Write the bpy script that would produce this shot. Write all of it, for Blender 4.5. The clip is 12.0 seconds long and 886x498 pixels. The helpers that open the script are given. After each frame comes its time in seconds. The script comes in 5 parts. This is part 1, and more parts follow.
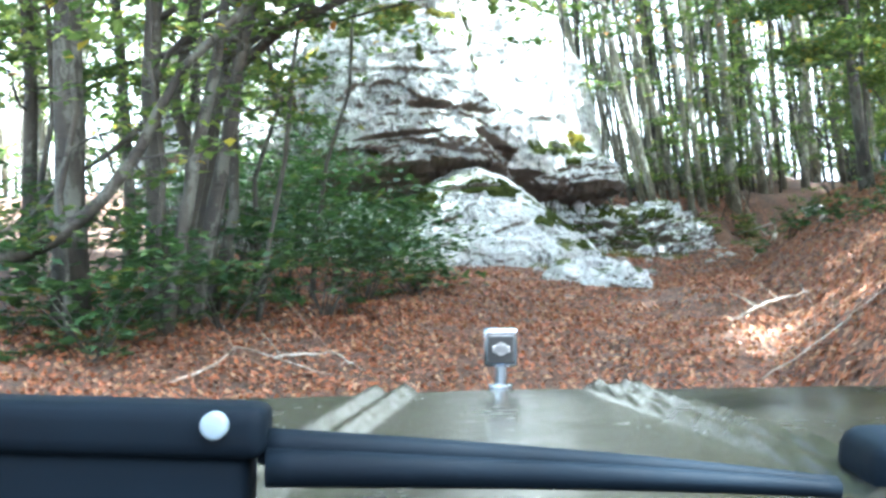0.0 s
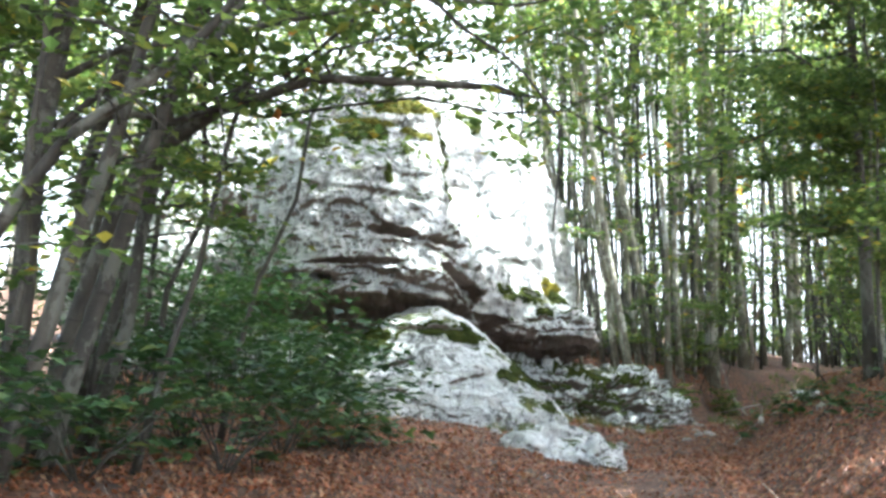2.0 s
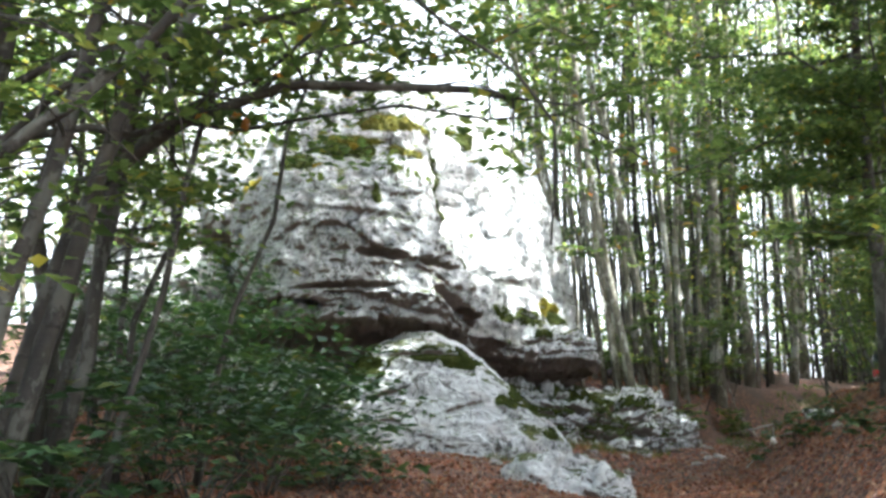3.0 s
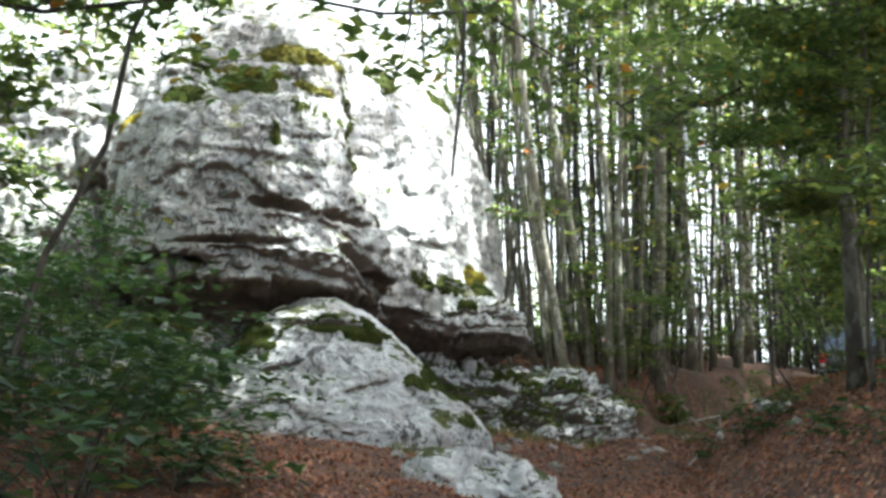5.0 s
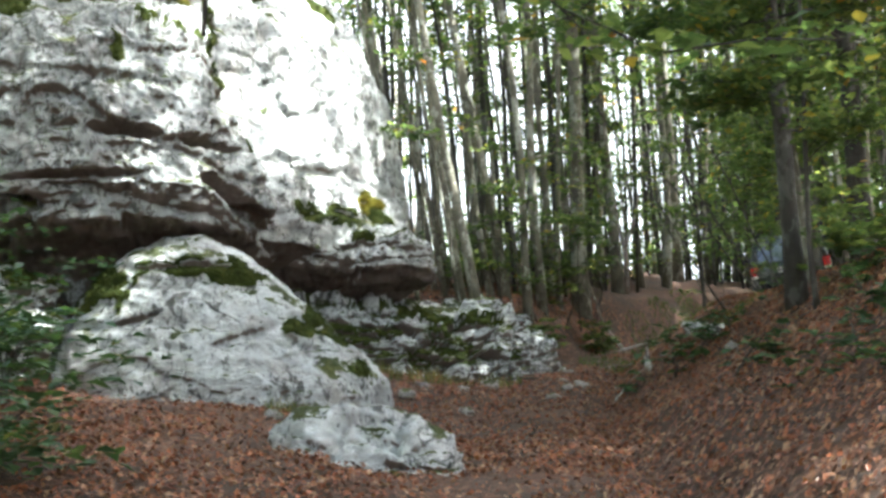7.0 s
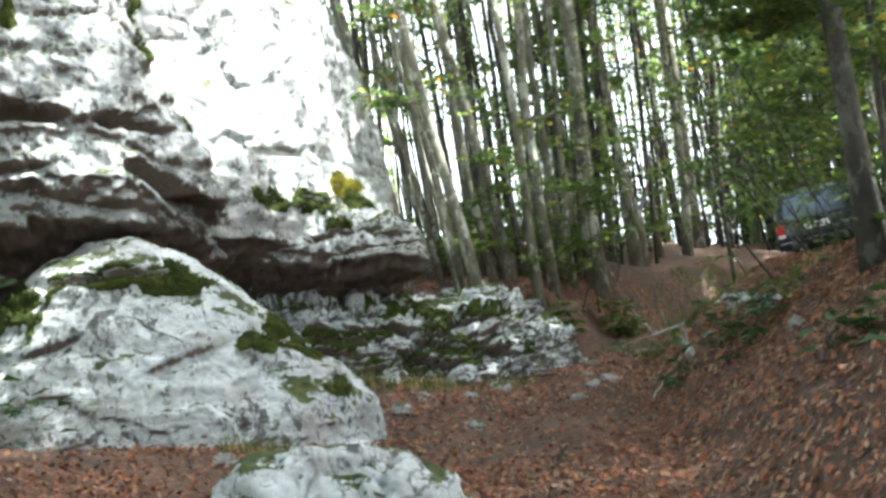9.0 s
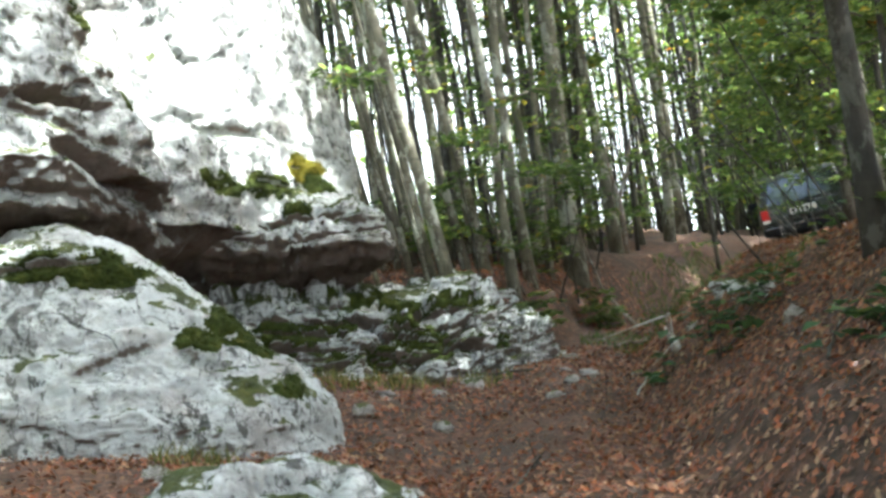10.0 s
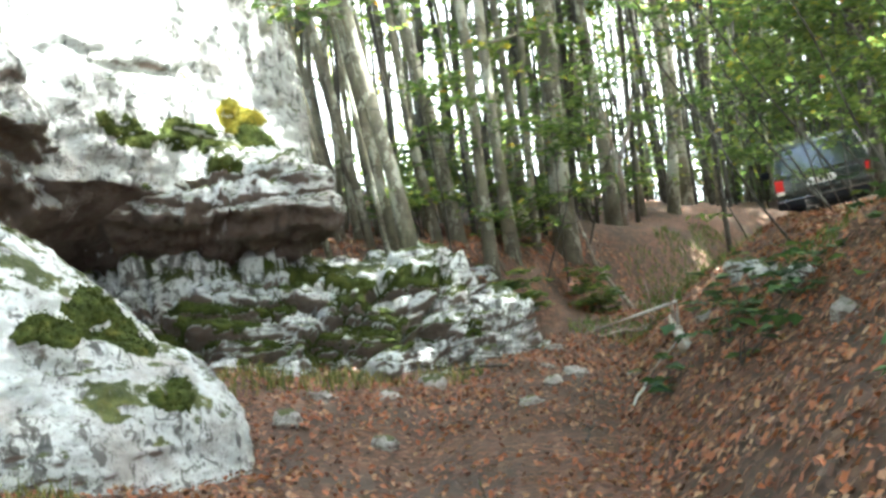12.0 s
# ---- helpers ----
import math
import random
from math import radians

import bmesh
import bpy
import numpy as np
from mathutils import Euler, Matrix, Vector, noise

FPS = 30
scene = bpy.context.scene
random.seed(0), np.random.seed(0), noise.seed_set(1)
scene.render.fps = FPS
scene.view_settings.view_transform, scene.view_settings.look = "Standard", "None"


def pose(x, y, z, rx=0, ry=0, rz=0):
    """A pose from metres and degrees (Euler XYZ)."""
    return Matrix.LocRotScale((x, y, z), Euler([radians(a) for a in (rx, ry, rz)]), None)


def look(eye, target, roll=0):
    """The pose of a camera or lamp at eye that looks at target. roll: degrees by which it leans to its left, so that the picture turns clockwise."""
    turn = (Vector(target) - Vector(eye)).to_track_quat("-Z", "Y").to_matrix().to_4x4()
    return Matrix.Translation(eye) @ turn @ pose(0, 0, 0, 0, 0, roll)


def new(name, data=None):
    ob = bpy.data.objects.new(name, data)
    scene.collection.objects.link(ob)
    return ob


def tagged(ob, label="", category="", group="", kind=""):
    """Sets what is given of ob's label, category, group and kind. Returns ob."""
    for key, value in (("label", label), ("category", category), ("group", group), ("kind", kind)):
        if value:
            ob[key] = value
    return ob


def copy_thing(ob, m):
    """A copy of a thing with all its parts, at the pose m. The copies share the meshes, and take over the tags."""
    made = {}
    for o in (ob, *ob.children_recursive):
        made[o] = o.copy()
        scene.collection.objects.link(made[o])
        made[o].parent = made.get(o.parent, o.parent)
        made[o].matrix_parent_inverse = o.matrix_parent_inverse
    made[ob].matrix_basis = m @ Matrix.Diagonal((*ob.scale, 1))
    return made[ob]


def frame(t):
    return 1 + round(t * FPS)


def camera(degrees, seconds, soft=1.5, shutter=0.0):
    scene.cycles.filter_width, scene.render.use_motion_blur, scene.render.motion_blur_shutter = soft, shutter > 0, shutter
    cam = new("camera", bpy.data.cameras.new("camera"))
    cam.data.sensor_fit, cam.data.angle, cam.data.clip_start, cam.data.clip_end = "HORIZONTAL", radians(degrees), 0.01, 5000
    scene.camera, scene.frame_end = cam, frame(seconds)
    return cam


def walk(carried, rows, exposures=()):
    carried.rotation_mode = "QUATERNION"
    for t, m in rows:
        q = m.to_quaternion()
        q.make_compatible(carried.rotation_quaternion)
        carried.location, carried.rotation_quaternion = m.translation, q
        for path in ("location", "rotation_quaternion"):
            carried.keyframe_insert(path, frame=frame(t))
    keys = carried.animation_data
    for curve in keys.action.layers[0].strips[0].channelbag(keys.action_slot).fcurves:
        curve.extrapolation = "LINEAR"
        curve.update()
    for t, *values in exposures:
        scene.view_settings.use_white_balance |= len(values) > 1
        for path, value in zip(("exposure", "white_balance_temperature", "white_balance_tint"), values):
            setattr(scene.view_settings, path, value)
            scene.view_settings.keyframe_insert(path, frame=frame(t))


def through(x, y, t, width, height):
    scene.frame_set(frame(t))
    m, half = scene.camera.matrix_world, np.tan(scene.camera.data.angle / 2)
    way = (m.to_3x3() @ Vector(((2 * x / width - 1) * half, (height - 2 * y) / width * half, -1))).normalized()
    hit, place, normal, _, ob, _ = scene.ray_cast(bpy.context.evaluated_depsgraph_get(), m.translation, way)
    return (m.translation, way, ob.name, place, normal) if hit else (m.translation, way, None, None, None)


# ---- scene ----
cam = camera(41.3, 12.0, 3.0)
PATH = [
    (0, (-0.231, -0.177, 1.358), (-0.2, 1.816, 1.514), -3.1),
    (0.5, (-0.173, 0.428, 1.436), (-0.126, 2.418, 1.629), -2.6),
    (1, (-0.112, 1.096, 1.535), (-0.038, 3.078, 1.791), -3.3),
    (1.5, (-0.11, 1.564, 1.612), (0.017, 3.532, 1.947), 2.9),
    (2, (-0.083, 1.921, 1.672), (0.009, 3.881, 2.059), 2.9),
    (2.5, (0.001, 2.367, 1.717), (0.083, 4.317, 2.155), 3.0),
    (2.7, (-0.028, 2.454, 1.751), (0.067, 4.405, 2.183), 1.4),
    (4.3, (0.375, 4.316, 1.978), (0.537, 6.264, 2.401), 3.2),
    (4.5, (0.367, 4.471, 2.09), (0.546, 6.424, 2.481), 4.0),
    (5, (0.519, 4.885, 2.105), (0.719, 6.838, 2.487), 2.9),
    (5.5, (0.736, 5.363, 2.159), (0.935, 7.324, 2.501), -0.2),
    (6, (0.916, 5.818, 2.194), (1.109, 7.779, 2.535), -2.6),
    (6.5, (1.117, 6.116, 2.25), (1.395, 8.074, 2.548), -1.1),
    (6.7, (1.166, 6.289, 2.295), (1.478, 8.246, 2.565), -0.5),
    (8.3, (1.445, 8.074, 2.529), (1.753, 10.033, 2.791), -4.3),
    (8.5, (1.521, 8.271, 2.578), (1.833, 10.228, 2.848), -6.4),
    (9, (1.691, 8.808, 2.603), (2.006, 10.768, 2.849), -5.3),
    (9.5, (1.8, 9.214, 2.636), (2.13, 11.173, 2.863), -5.8),
    (10, (1.955, 9.666, 2.672), (2.303, 11.623, 2.897), -5.8),
    (10.5, (2.129, 10.142, 2.718), (2.479, 12.102, 2.916), -6.7),
    (11, (2.32, 10.657, 2.771), (2.672, 12.617, 2.957), -6.0),
    (11.5, (2.546, 11.231, 2.795), (2.879, 13.195, 2.974), -5.9),
    (12, (2.662, 11.67, 2.861), (3.006, 13.632, 3.035), -4.9),
]
walk(cam, [(t, look(eye, target, roll)) for t, eye, target, roll in PATH], [(0, 3.75, 5000, 1), (1, 3.65, 5050, 1), (2, 3.2, 5350, 6), (2.7, 2.9, 5450, 9), (4.5, 2.55, 5600, 8), (5.5, 2.6, 5600, 7), (6.5, 2.65, 5600, 6), (8.5, 3.1, 5500, 3), (9.5, 3.0, 5500, 3), (10.5, 3.2, 5650, 3), (12, 3.7, 5650, 1)])

# ---- light ----
world = bpy.data.worlds.new("sky")
scene.world = world
world.use_nodes = True
wn = world.node_tree.nodes
sky = wn.new("ShaderNodeTexSky")
sky.sky_type, sky.sun_disc = "NISHITA", False
SUN_AZ, SUN_EL = 112.0, 58.0  # degrees clockwise from +y, and above the horizon
sky.sun_elevation, sky.sun_rotation = radians(SUN_EL), radians(SUN_AZ)
sky.air_density, sky.dust_density, sky.ozone_density = 0.7, 8.0, 0.2
world.node_tree.links.new(sky.outputs[0], wn["Background"].inputs[0])
wn["Background"].inputs[1].default_value = 0.12
sun = new("sun", bpy.data.lights.new("sun", "SUN"))
sun.data.energy, sun.data.angle, sun.data.color = 5.0, radians(0.6), (1.0, 0.93, 0.8)
sun_way = Vector((math.sin(radians(SUN_AZ)) * math.cos(radians(SUN_EL)), math.cos(radians(SUN_AZ)) * math.cos(radians(SUN_EL)), math.sin(radians(SUN_EL))))
sun.matrix_world = look(sun_way * 60, (0, 0, 0))

# emission for an added backdrop that whitens the gaps between trunks
SKY_GLOW = bpy.data.materials.new("added sky glow")
SKY_GLOW.use_nodes = True
glow = SKY_GLOW.node_tree.nodes.new("ShaderNodeEmission")
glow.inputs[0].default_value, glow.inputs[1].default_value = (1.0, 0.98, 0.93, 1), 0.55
SKY_GLOW.node_tree.links.new(glow.outputs[0], SKY_GLOW.node_tree.nodes["Material Output"].inputs[0])


# ---- materials ----
def ramp(nt, stops):
    node = nt.nodes.new("ShaderNodeValToRGB")
    el = node.color_ramp.elements
    while len(el) < len(stops):
        el.new(0.5)
    for e, (p, c) in zip(el, stops):
        e.position, e.color = p, (*c, 1)
    return node


def noise_tex(nt, vec, scale, detail=6.0, rough=0.6, stretch=None, distort=0.0):
    if stretch:
        mp = nt.nodes.new("ShaderNodeMapping")
        mp.inputs["Scale"].default_value = stretch
        nt.links.new(vec, mp.inputs[0])
        vec = mp.outputs[0]
    n = nt.nodes.new("ShaderNodeTexNoise")
    n.inputs["Scale"].default_value, n.inputs["Detail"].default_value, n.inputs["Roughness"].default_value = scale, detail, rough
    n.inputs["Distortion"].default_value = distort
    nt.links.new(vec, n.inputs["Vector"])
    return n.outputs["Fac"]


def mix(nt, fac, a, b, how="MIX"):
    m = nt.nodes.new("ShaderNodeMix")
    m.data_type, m.blend_type = "RGBA", how
    for sock, val in ((m.inputs[0], fac), (m.inputs[6], a), (m.inputs[7], b)):
        if isinstance(val, (int, float)):
            sock.default_value = val
        elif isinstance(val, tuple):
            sock.default_value = (*val, 1)
        else:
            nt.links.new(val, sock)
    return m.outputs[2]


def maths(nt, op, a, b=0.0, clamp=False):
    m = nt.nodes.new("ShaderNodeMath")
    m.operation, m.use_clamp = op, clamp
    for sock, val in zip(m.inputs, (a, b)):
        if isinstance(val, (int, float)):
            sock.default_value = val
        else:
            nt.links.new(val, sock)
    return m.outputs[0]


def material(name, rough=0.6, metal=0.0, colour=None):
    m = bpy.data.materials.new(name)
    m.use_nodes = True
    b = m.node_tree.nodes["Principled BSDF"]
    b.inputs["Roughness"].default_value, b.inputs["Metallic"].default_value = rough, metal
    if colour:
        b.inputs["Base Color"].default_value = (*colour, 1)
    return m, m.node_tree, b


def place_vec(nt):
    g = nt.nodes.new("ShaderNodeNewGeometry")
    return g.outputs["Position"], g


def bump(nt, b, height, strength=0.4, dist=0.02):
    n = nt.nodes.new("ShaderNodeBump")
    n.inputs["Strength"].default_value, n.inputs["Distance"].default_value = strength, dist
    nt.links.new(height, n.inputs["Height"])
    nt.links.new(n.outputs[0], b.inputs["Normal"])


def rock_material(name, moss=0.5, lichen=0.0, layers=0.0, dust=0.0, tone=1.0, stain_shade=0.3):
    m, nt, b = material(name, 0.85)
    pos, geo = place_vec(nt)
    big = noise_tex(nt, pos, 0.9, 5, 0.6)
    mid = noise_tex(nt, pos, 3.5, 8, 0.68, stretch=(1, 1, 1.8), distort=0.6)
    fine = noise_tex(nt, pos, 16, 6, 0.7)
    base = ramp(nt, [(p, tuple(tone * k for k in c)) for p, c in ((0.28, (0.30, 0.30, 0.29)), (0.40, (0.50, 0.505, 0.49)), (0.50, (0.66, 0.69, 0.675)), (0.70, (0.80, 0.84, 0.825)))])
    nt.links.new(maths(nt, "ADD", maths(nt, "MULTIPLY", mid, 0.65), maths(nt, "MULTIPLY", fine, 0.35)), base.inputs[0])
    # faint rosy and ochre weathering
    tint = ramp(nt, [(0.52, (0, 0, 0)), (0.66, (1, 1, 1))])
    nt.links.new(noise_tex(nt, pos, 1.7, 6, 0.65, distort=0.8), tint.inputs[0])
    col = mix(nt, maths(nt, "MULTIPLY", tint.outputs[0], 0.55), base.outputs[0], (0.42 * tone, 0.36 * tone, 0.315 * tone))
    # dark lichen: dense in some places, sparse in others
    where = maths(nt, "MULTIPLY", maths(nt, "SUBTRACT", big, 0.5), 0.34)
    for size, edge, amount, tone, stretch in ((4.5, 0.60, 0.85, (0.055, 0.055, 0.05), (1, 1, 0.8)), (12.0, 0.572, 0.8, (0.085, 0.08, 0.07), (1, 1, 0.55)), (26.0, 0.60, 0.7, (0.12, 0.115, 0.10), (1, 1, 1.3))):
        spots = maths(nt, "ADD", noise_tex(nt, pos, size, 7, 0.68, stretch=stretch, distort=0.7), where)
        blot = maths(nt, "MULTIPLY", maths(nt, "SUBTRACT", spots, edge - lichen), 45.0, True)
        col = mix(nt, maths(nt, "MULTIPLY", blot, amount), col, tone)
    pits = maths(nt, "MULTIPLY", maths(nt, "SUBTRACT", noise_tex(nt, pos, 13, 7, 0.72, stretch=(1, 1, 1.5), distort=0.4), 0.6), 30.0, True)
    seam = nt.nodes.new("ShaderNodeTexVoronoi")
    seam.feature = "DISTANCE_TO_EDGE"
    seam.inputs["Scale"].default_value = 1.7
    warp = nt.nodes.new("ShaderNodeVectorMath")
    warp.operation = "ADD"
    wob = nt.nodes.new("ShaderNodeTexNoise")
    wob.inputs["Scale"].default_value, wob.inputs["Detail"].default_value = 2.5, 6
    nt.links.new(pos, wob.inputs["Vector"])
    nt.links.new(pos, warp.inputs[0])
    nt.links.new(wob.outputs["Color"], warp.inputs[1])
    nt.links.new(warp.outputs[0], seam.inputs["Vector"])
    part_of = maths(nt, "MULTIPLY", maths(nt, "SUBTRACT", noise_tex(nt, pos, 1.6, 4, 0.6), 0.47), 7.0, True)
    gap = maths(nt, "MULTIPLY", maths(nt, "SUBTRACT", 1.0, maths(nt, "MULTIPLY", seam.outputs["Distance"], 30.0), True), part_of)
    col = mix(nt, maths(nt, "MULTIPLY", gap, 0.75), col, (0.045, 0.04, 0.035))
    # dark seams between thin beds
    beds = ramp(nt, [(0.555, (0, 0, 0)), (0.575, (1, 1, 1)), (0.62, (1, 1, 1)), (0.64, (0, 0, 0))])
    nt.links.new(noise_tex(nt, pos, 1.5, 5, 0.6, stretch=(0.7, 0.7, 8), distort=0.3), beds.inputs[0])
    col = mix(nt, maths(nt, "MULTIPLY", beds.outputs[0], layers), col, (0.075, 0.065, 0.05))
    # rusty stain, with the overhang's shade painted into it, on downward faces
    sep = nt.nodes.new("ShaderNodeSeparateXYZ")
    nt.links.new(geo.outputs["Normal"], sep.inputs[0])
    under = maths(nt, "MULTIPLY", maths(nt, "SUBTRACT", -stain_shade, sep.outputs[2]), 6.0, True)
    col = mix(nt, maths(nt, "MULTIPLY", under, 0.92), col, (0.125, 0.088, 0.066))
    col = mix(nt, dust, col, (0.17, 0.13, 0.095))
    # moss on the flats
    mo = maths(nt, "ADD", maths(nt, "MULTIPLY", sep.outputs[2], 0.35), maths(nt, "MULTIPLY", noise_tex(nt, pos, 2.4, 8, 0.7), 1.3))
    mf = maths(nt, "MULTIPLY", maths(nt, "SUBTRACT", mo, 0.96 - 0.12 * moss), 16.0, True)
    mcol = ramp(nt, [(0.3, (0.025, 0.035, 0.010)), (0.55, (0.07, 0.085, 0.018)), (0.75, (0.19, 0.17, 0.03))])
    nt.links.new(noise_tex(nt, pos, 5, 6, 0.7), mcol.inputs[0])
    nt.links.new(mix(nt, mf, col, mcol.outputs[0]), b.inputs["Base Color"])
    bump(nt, b, maths(nt, "SUBTRACT", maths(nt, "ADD", mid, maths(nt, "MULTIPLY", fine, 0.7)), maths(nt, "ADD", maths(nt, "MULTIPLY", gap, 0.4), maths(nt, "MULTIPLY", pits, 0.18))), 0.9, 0.06)
    return m


# cliff and flank tones put shade and sunlight into one limestone's base colour
ROCK_DIMMED = rock_material("limestone", 0.45, 0.03, 0.2, 0.0, 0.6)
ROCK_LIT = rock_material("lit-tone limestone", 0.4, 0.014, 0.2, 0.0, 0.85, 0.6)
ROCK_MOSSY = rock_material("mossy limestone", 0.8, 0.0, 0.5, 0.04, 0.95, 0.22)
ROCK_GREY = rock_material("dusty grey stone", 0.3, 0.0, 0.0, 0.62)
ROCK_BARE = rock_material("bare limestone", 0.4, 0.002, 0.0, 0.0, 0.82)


def bark_material(name, dark, light, pale=(0.42, 0.43, 0.39)):
    m, nt, b = material(name, 0.8)
    tc = nt.nodes.new("ShaderNodeNewGeometry").outputs["Position"]
    a = noise_tex(nt, tc, 5, 6, 0.65, stretch=(1, 1, 0.55))
    rings = noise_tex(nt, tc, 7, 5, 0.6, stretch=(0.6, 0.6, 5))
    r = ramp(nt, [(0.35, dark), (0.62, light)])
    nt.links.new(maths(nt, "ADD", maths(nt, "MULTIPLY", a, 0.82), maths(nt, "MULTIPLY", rings, 0.18)), r.inputs[0])
    lich = ramp(nt, [(0.53, (0, 0, 0)), (0.555, (1, 1, 1))])
    nt.links.new(noise_tex(nt, tc, 4.2, 8, 0.72, stretch=(1, 1, 0.6)), lich.inputs[0])
    grey = mix(nt, maths(nt, "MULTIPLY", lich.outputs[0], 0.75), r.outputs[0], pale)
    # damp dark patches and old branch scars
    damp = ramp(nt, [(0.56, (0, 0, 0)), (0.64, (1, 1, 1))])
    nt.links.new(noise_tex(nt, tc, 2.1, 7, 0.7, stretch=(1, 1, 0.45), distort=0.5), damp.inputs[0])
    scar = ramp(nt, [(0.62, (0, 0, 0)), (0.68, (1, 1, 1))])
    nt.links.new(noise_tex(nt, tc, 6.0, 4, 0.6, stretch=(0.5, 0.5, 2.6)), scar.inputs[0])
    dim = maths(nt, "MAXIMUM", maths(nt, "MULTIPLY", damp.outputs[0], 0.6), maths(nt, "MULTIPLY", scar.outputs[0], 0.7))
    nt.links.new(mix(nt, dim, grey, (dark[0] * 0.7, dark[1] * 0.75, dark[2] * 0.6)), b.inputs["Base Color"])
    bump(nt, b, maths(nt, "ADD", a, maths(nt, "MULTIPLY", scar.outputs[0], 0.5)), 0.6, 0.03)
    return m


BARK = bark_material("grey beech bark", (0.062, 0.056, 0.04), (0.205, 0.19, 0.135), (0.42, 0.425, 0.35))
# near-black copy of the bark: the trunks' backlit shade is in its colour
BARK_DARKENED = bark_material("darkened bark", (0.018, 0.016, 0.012), (0.058, 0.051, 0.038), (0.11, 0.113, 0.09))
TWIG = bark_material("dry twig", (0.10, 0.075, 0.055), (0.33, 0.27, 0.21))


def leaf_material(name, stops, through=0.58):
    m, nt, b = material(name, 0.45)
    g = nt.nodes.new("ShaderNodeNewGeometry")
    r = ramp(nt, stops)
    nt.links.new(g.outputs["Random Per Island"], r.inputs[0])
    nt.links.new(r.outputs[0], b.inputs["Base Color"])
    b.inputs["Specular IOR Level"].default_value = 0.35
    t = nt.nodes.new("ShaderNodeBsdfTranslucent")
    lit = mix(nt, 1.0, r.outputs[0], (1.75, 1.72, 0.95), "MULTIPLY")
    nt.links.new(lit, t.inputs[0])
    ms = nt.nodes.new("ShaderNodeMixShader")
    ms.inputs[0].default_value = through
    nt.links.new(b.outputs[0], ms.inputs[1])
    nt.links.new(t.outputs[0], ms.inputs[2])
    nt.links.new(ms.outputs[0], nt.nodes["Material Output"].inputs[0])
    return m


LEAF = leaf_material("beech leaf", [(0.0, (0.045, 0.077, 0.032)), (0.5, (0.08, 0.122, 0.05)), (0.93, (0.15, 0.187, 0.068)), (0.985, (0.24, 0.20, 0.04)), (1.0, (0.28, 0.11, 0.03))])
# low plants' green, darkened to carry the shade they stand in
LEAF_LOW = leaf_material("shaded shrub leaf", [(0.0, (0.024, 0.052, 0.025)), (0.6, (0.046, 0.095, 0.04)), (0.95, (0.09, 0.145, 0.055)), (1.0, (0.16, 0.15, 0.04))], 0.35)
LITTER = leaf_material("dry fallen leaf", [(0.0, (0.05, 0.026, 0.016)), (0.3, (0.13, 0.05, 0.024)), (0.6, (0.26, 0.084, 0.032)), (0.8, (0.25, 0.12, 0.06)), (1.0, (0.30, 0.20, 0.12))], 0.1)
GRASS = leaf_material("grass blade", [(0.0, (0.06, 0.085, 0.025)), (0.6, (0.12, 0.14, 0.04)), (1.0, (0.28, 0.24, 0.10))], 0.35)
GRASS_GREEN = leaf_material("green grass blade", [(0.0, (0.04, 0.085, 0.02)), (0.7, (0.08, 0.13, 0.03)), (1.0, (0.16, 0.17, 0.05))], 0.35)


def moss_material(name, stops):
    m, nt, b = material(name, 0.95)
    pos, _ = place_vec(nt)
    r = ramp(nt, stops)
    fine, mid = noise_tex(nt, pos, 38, 4, 0.7), noise_tex(nt, pos, 6, 5, 0.65)
    nt.links.new(maths(nt, "ADD", maths(nt, "MULTIPLY", fine, 0.4), maths(nt, "MULTIPLY", mid, 0.6)), r.inputs[0])
    nt.links.new(r.outputs[0], b.inputs["Base Color"])
    b.inputs["Specular IOR Level"].default_value = 0.1
    bump(nt, b, fine, 1.0, 0.03)
    return m


MOSS_GOLD = moss_material("yellow moss", [(0.3, (0.05, 0.06, 0.012)), (0.5, (0.19, 0.17, 0.022)), (0.7, (0.38, 0.28, 0.035))])
MOSS_OLIVE = moss_material("olive moss", [(0.32, (0.03, 0.035, 0.01)), (0.5, (0.10, 0.10, 0.02)), (0.7, (0.26, 0.21, 0.03))])
MOSS = moss_material("moss", [(0.32, (0.02, 0.028, 0.009)), (0.5, (0.055, 0.072, 0.018)), (0.62, (0.10, 0.11, 0.025)), (0.75, (0.2, 0.17, 0.03))])

SOIL, nt, b = material("leaf mould", 0.95)
pos, geo = place_vec(nt)
vor = nt.nodes.new("ShaderNodeTexVoronoi")
vor.inputs["Scale"].default_value = 24
nt.links.new(pos, vor.inputs["Vector"])
r = ramp(nt, [(0.0, (0.036, 0.022, 0.014)), (0.45, (0.085, 0.044, 0.026)), (0.8, (0.135, 0.064, 0.035)), (1.0, (0.18, 0.11, 0.07))])
sepc = nt.nodes.new("ShaderNodeSeparateColor")
nt.links.new(vor.outputs["Color"], sepc.inputs[0])
nt.links.new(sepc.outputs[0], r.inputs[0])
earth = ramp(nt, [(0.46, (0, 0, 0)), (0.62, (1, 1, 1))])
nt.links.new(noise_tex(nt, pos, 1.1, 7, 0.65), earth.inputs[0])
nt.links.new(mix(nt, maths(nt, "MULTIPLY", earth.outputs[0], 0.75), r.outputs[0], (0.045, 0.034, 0.025)), b.inputs["Base Color"])
bump(nt, b, noise_tex(nt, pos, 30, 6, 0.7), 0.7, 0.02)


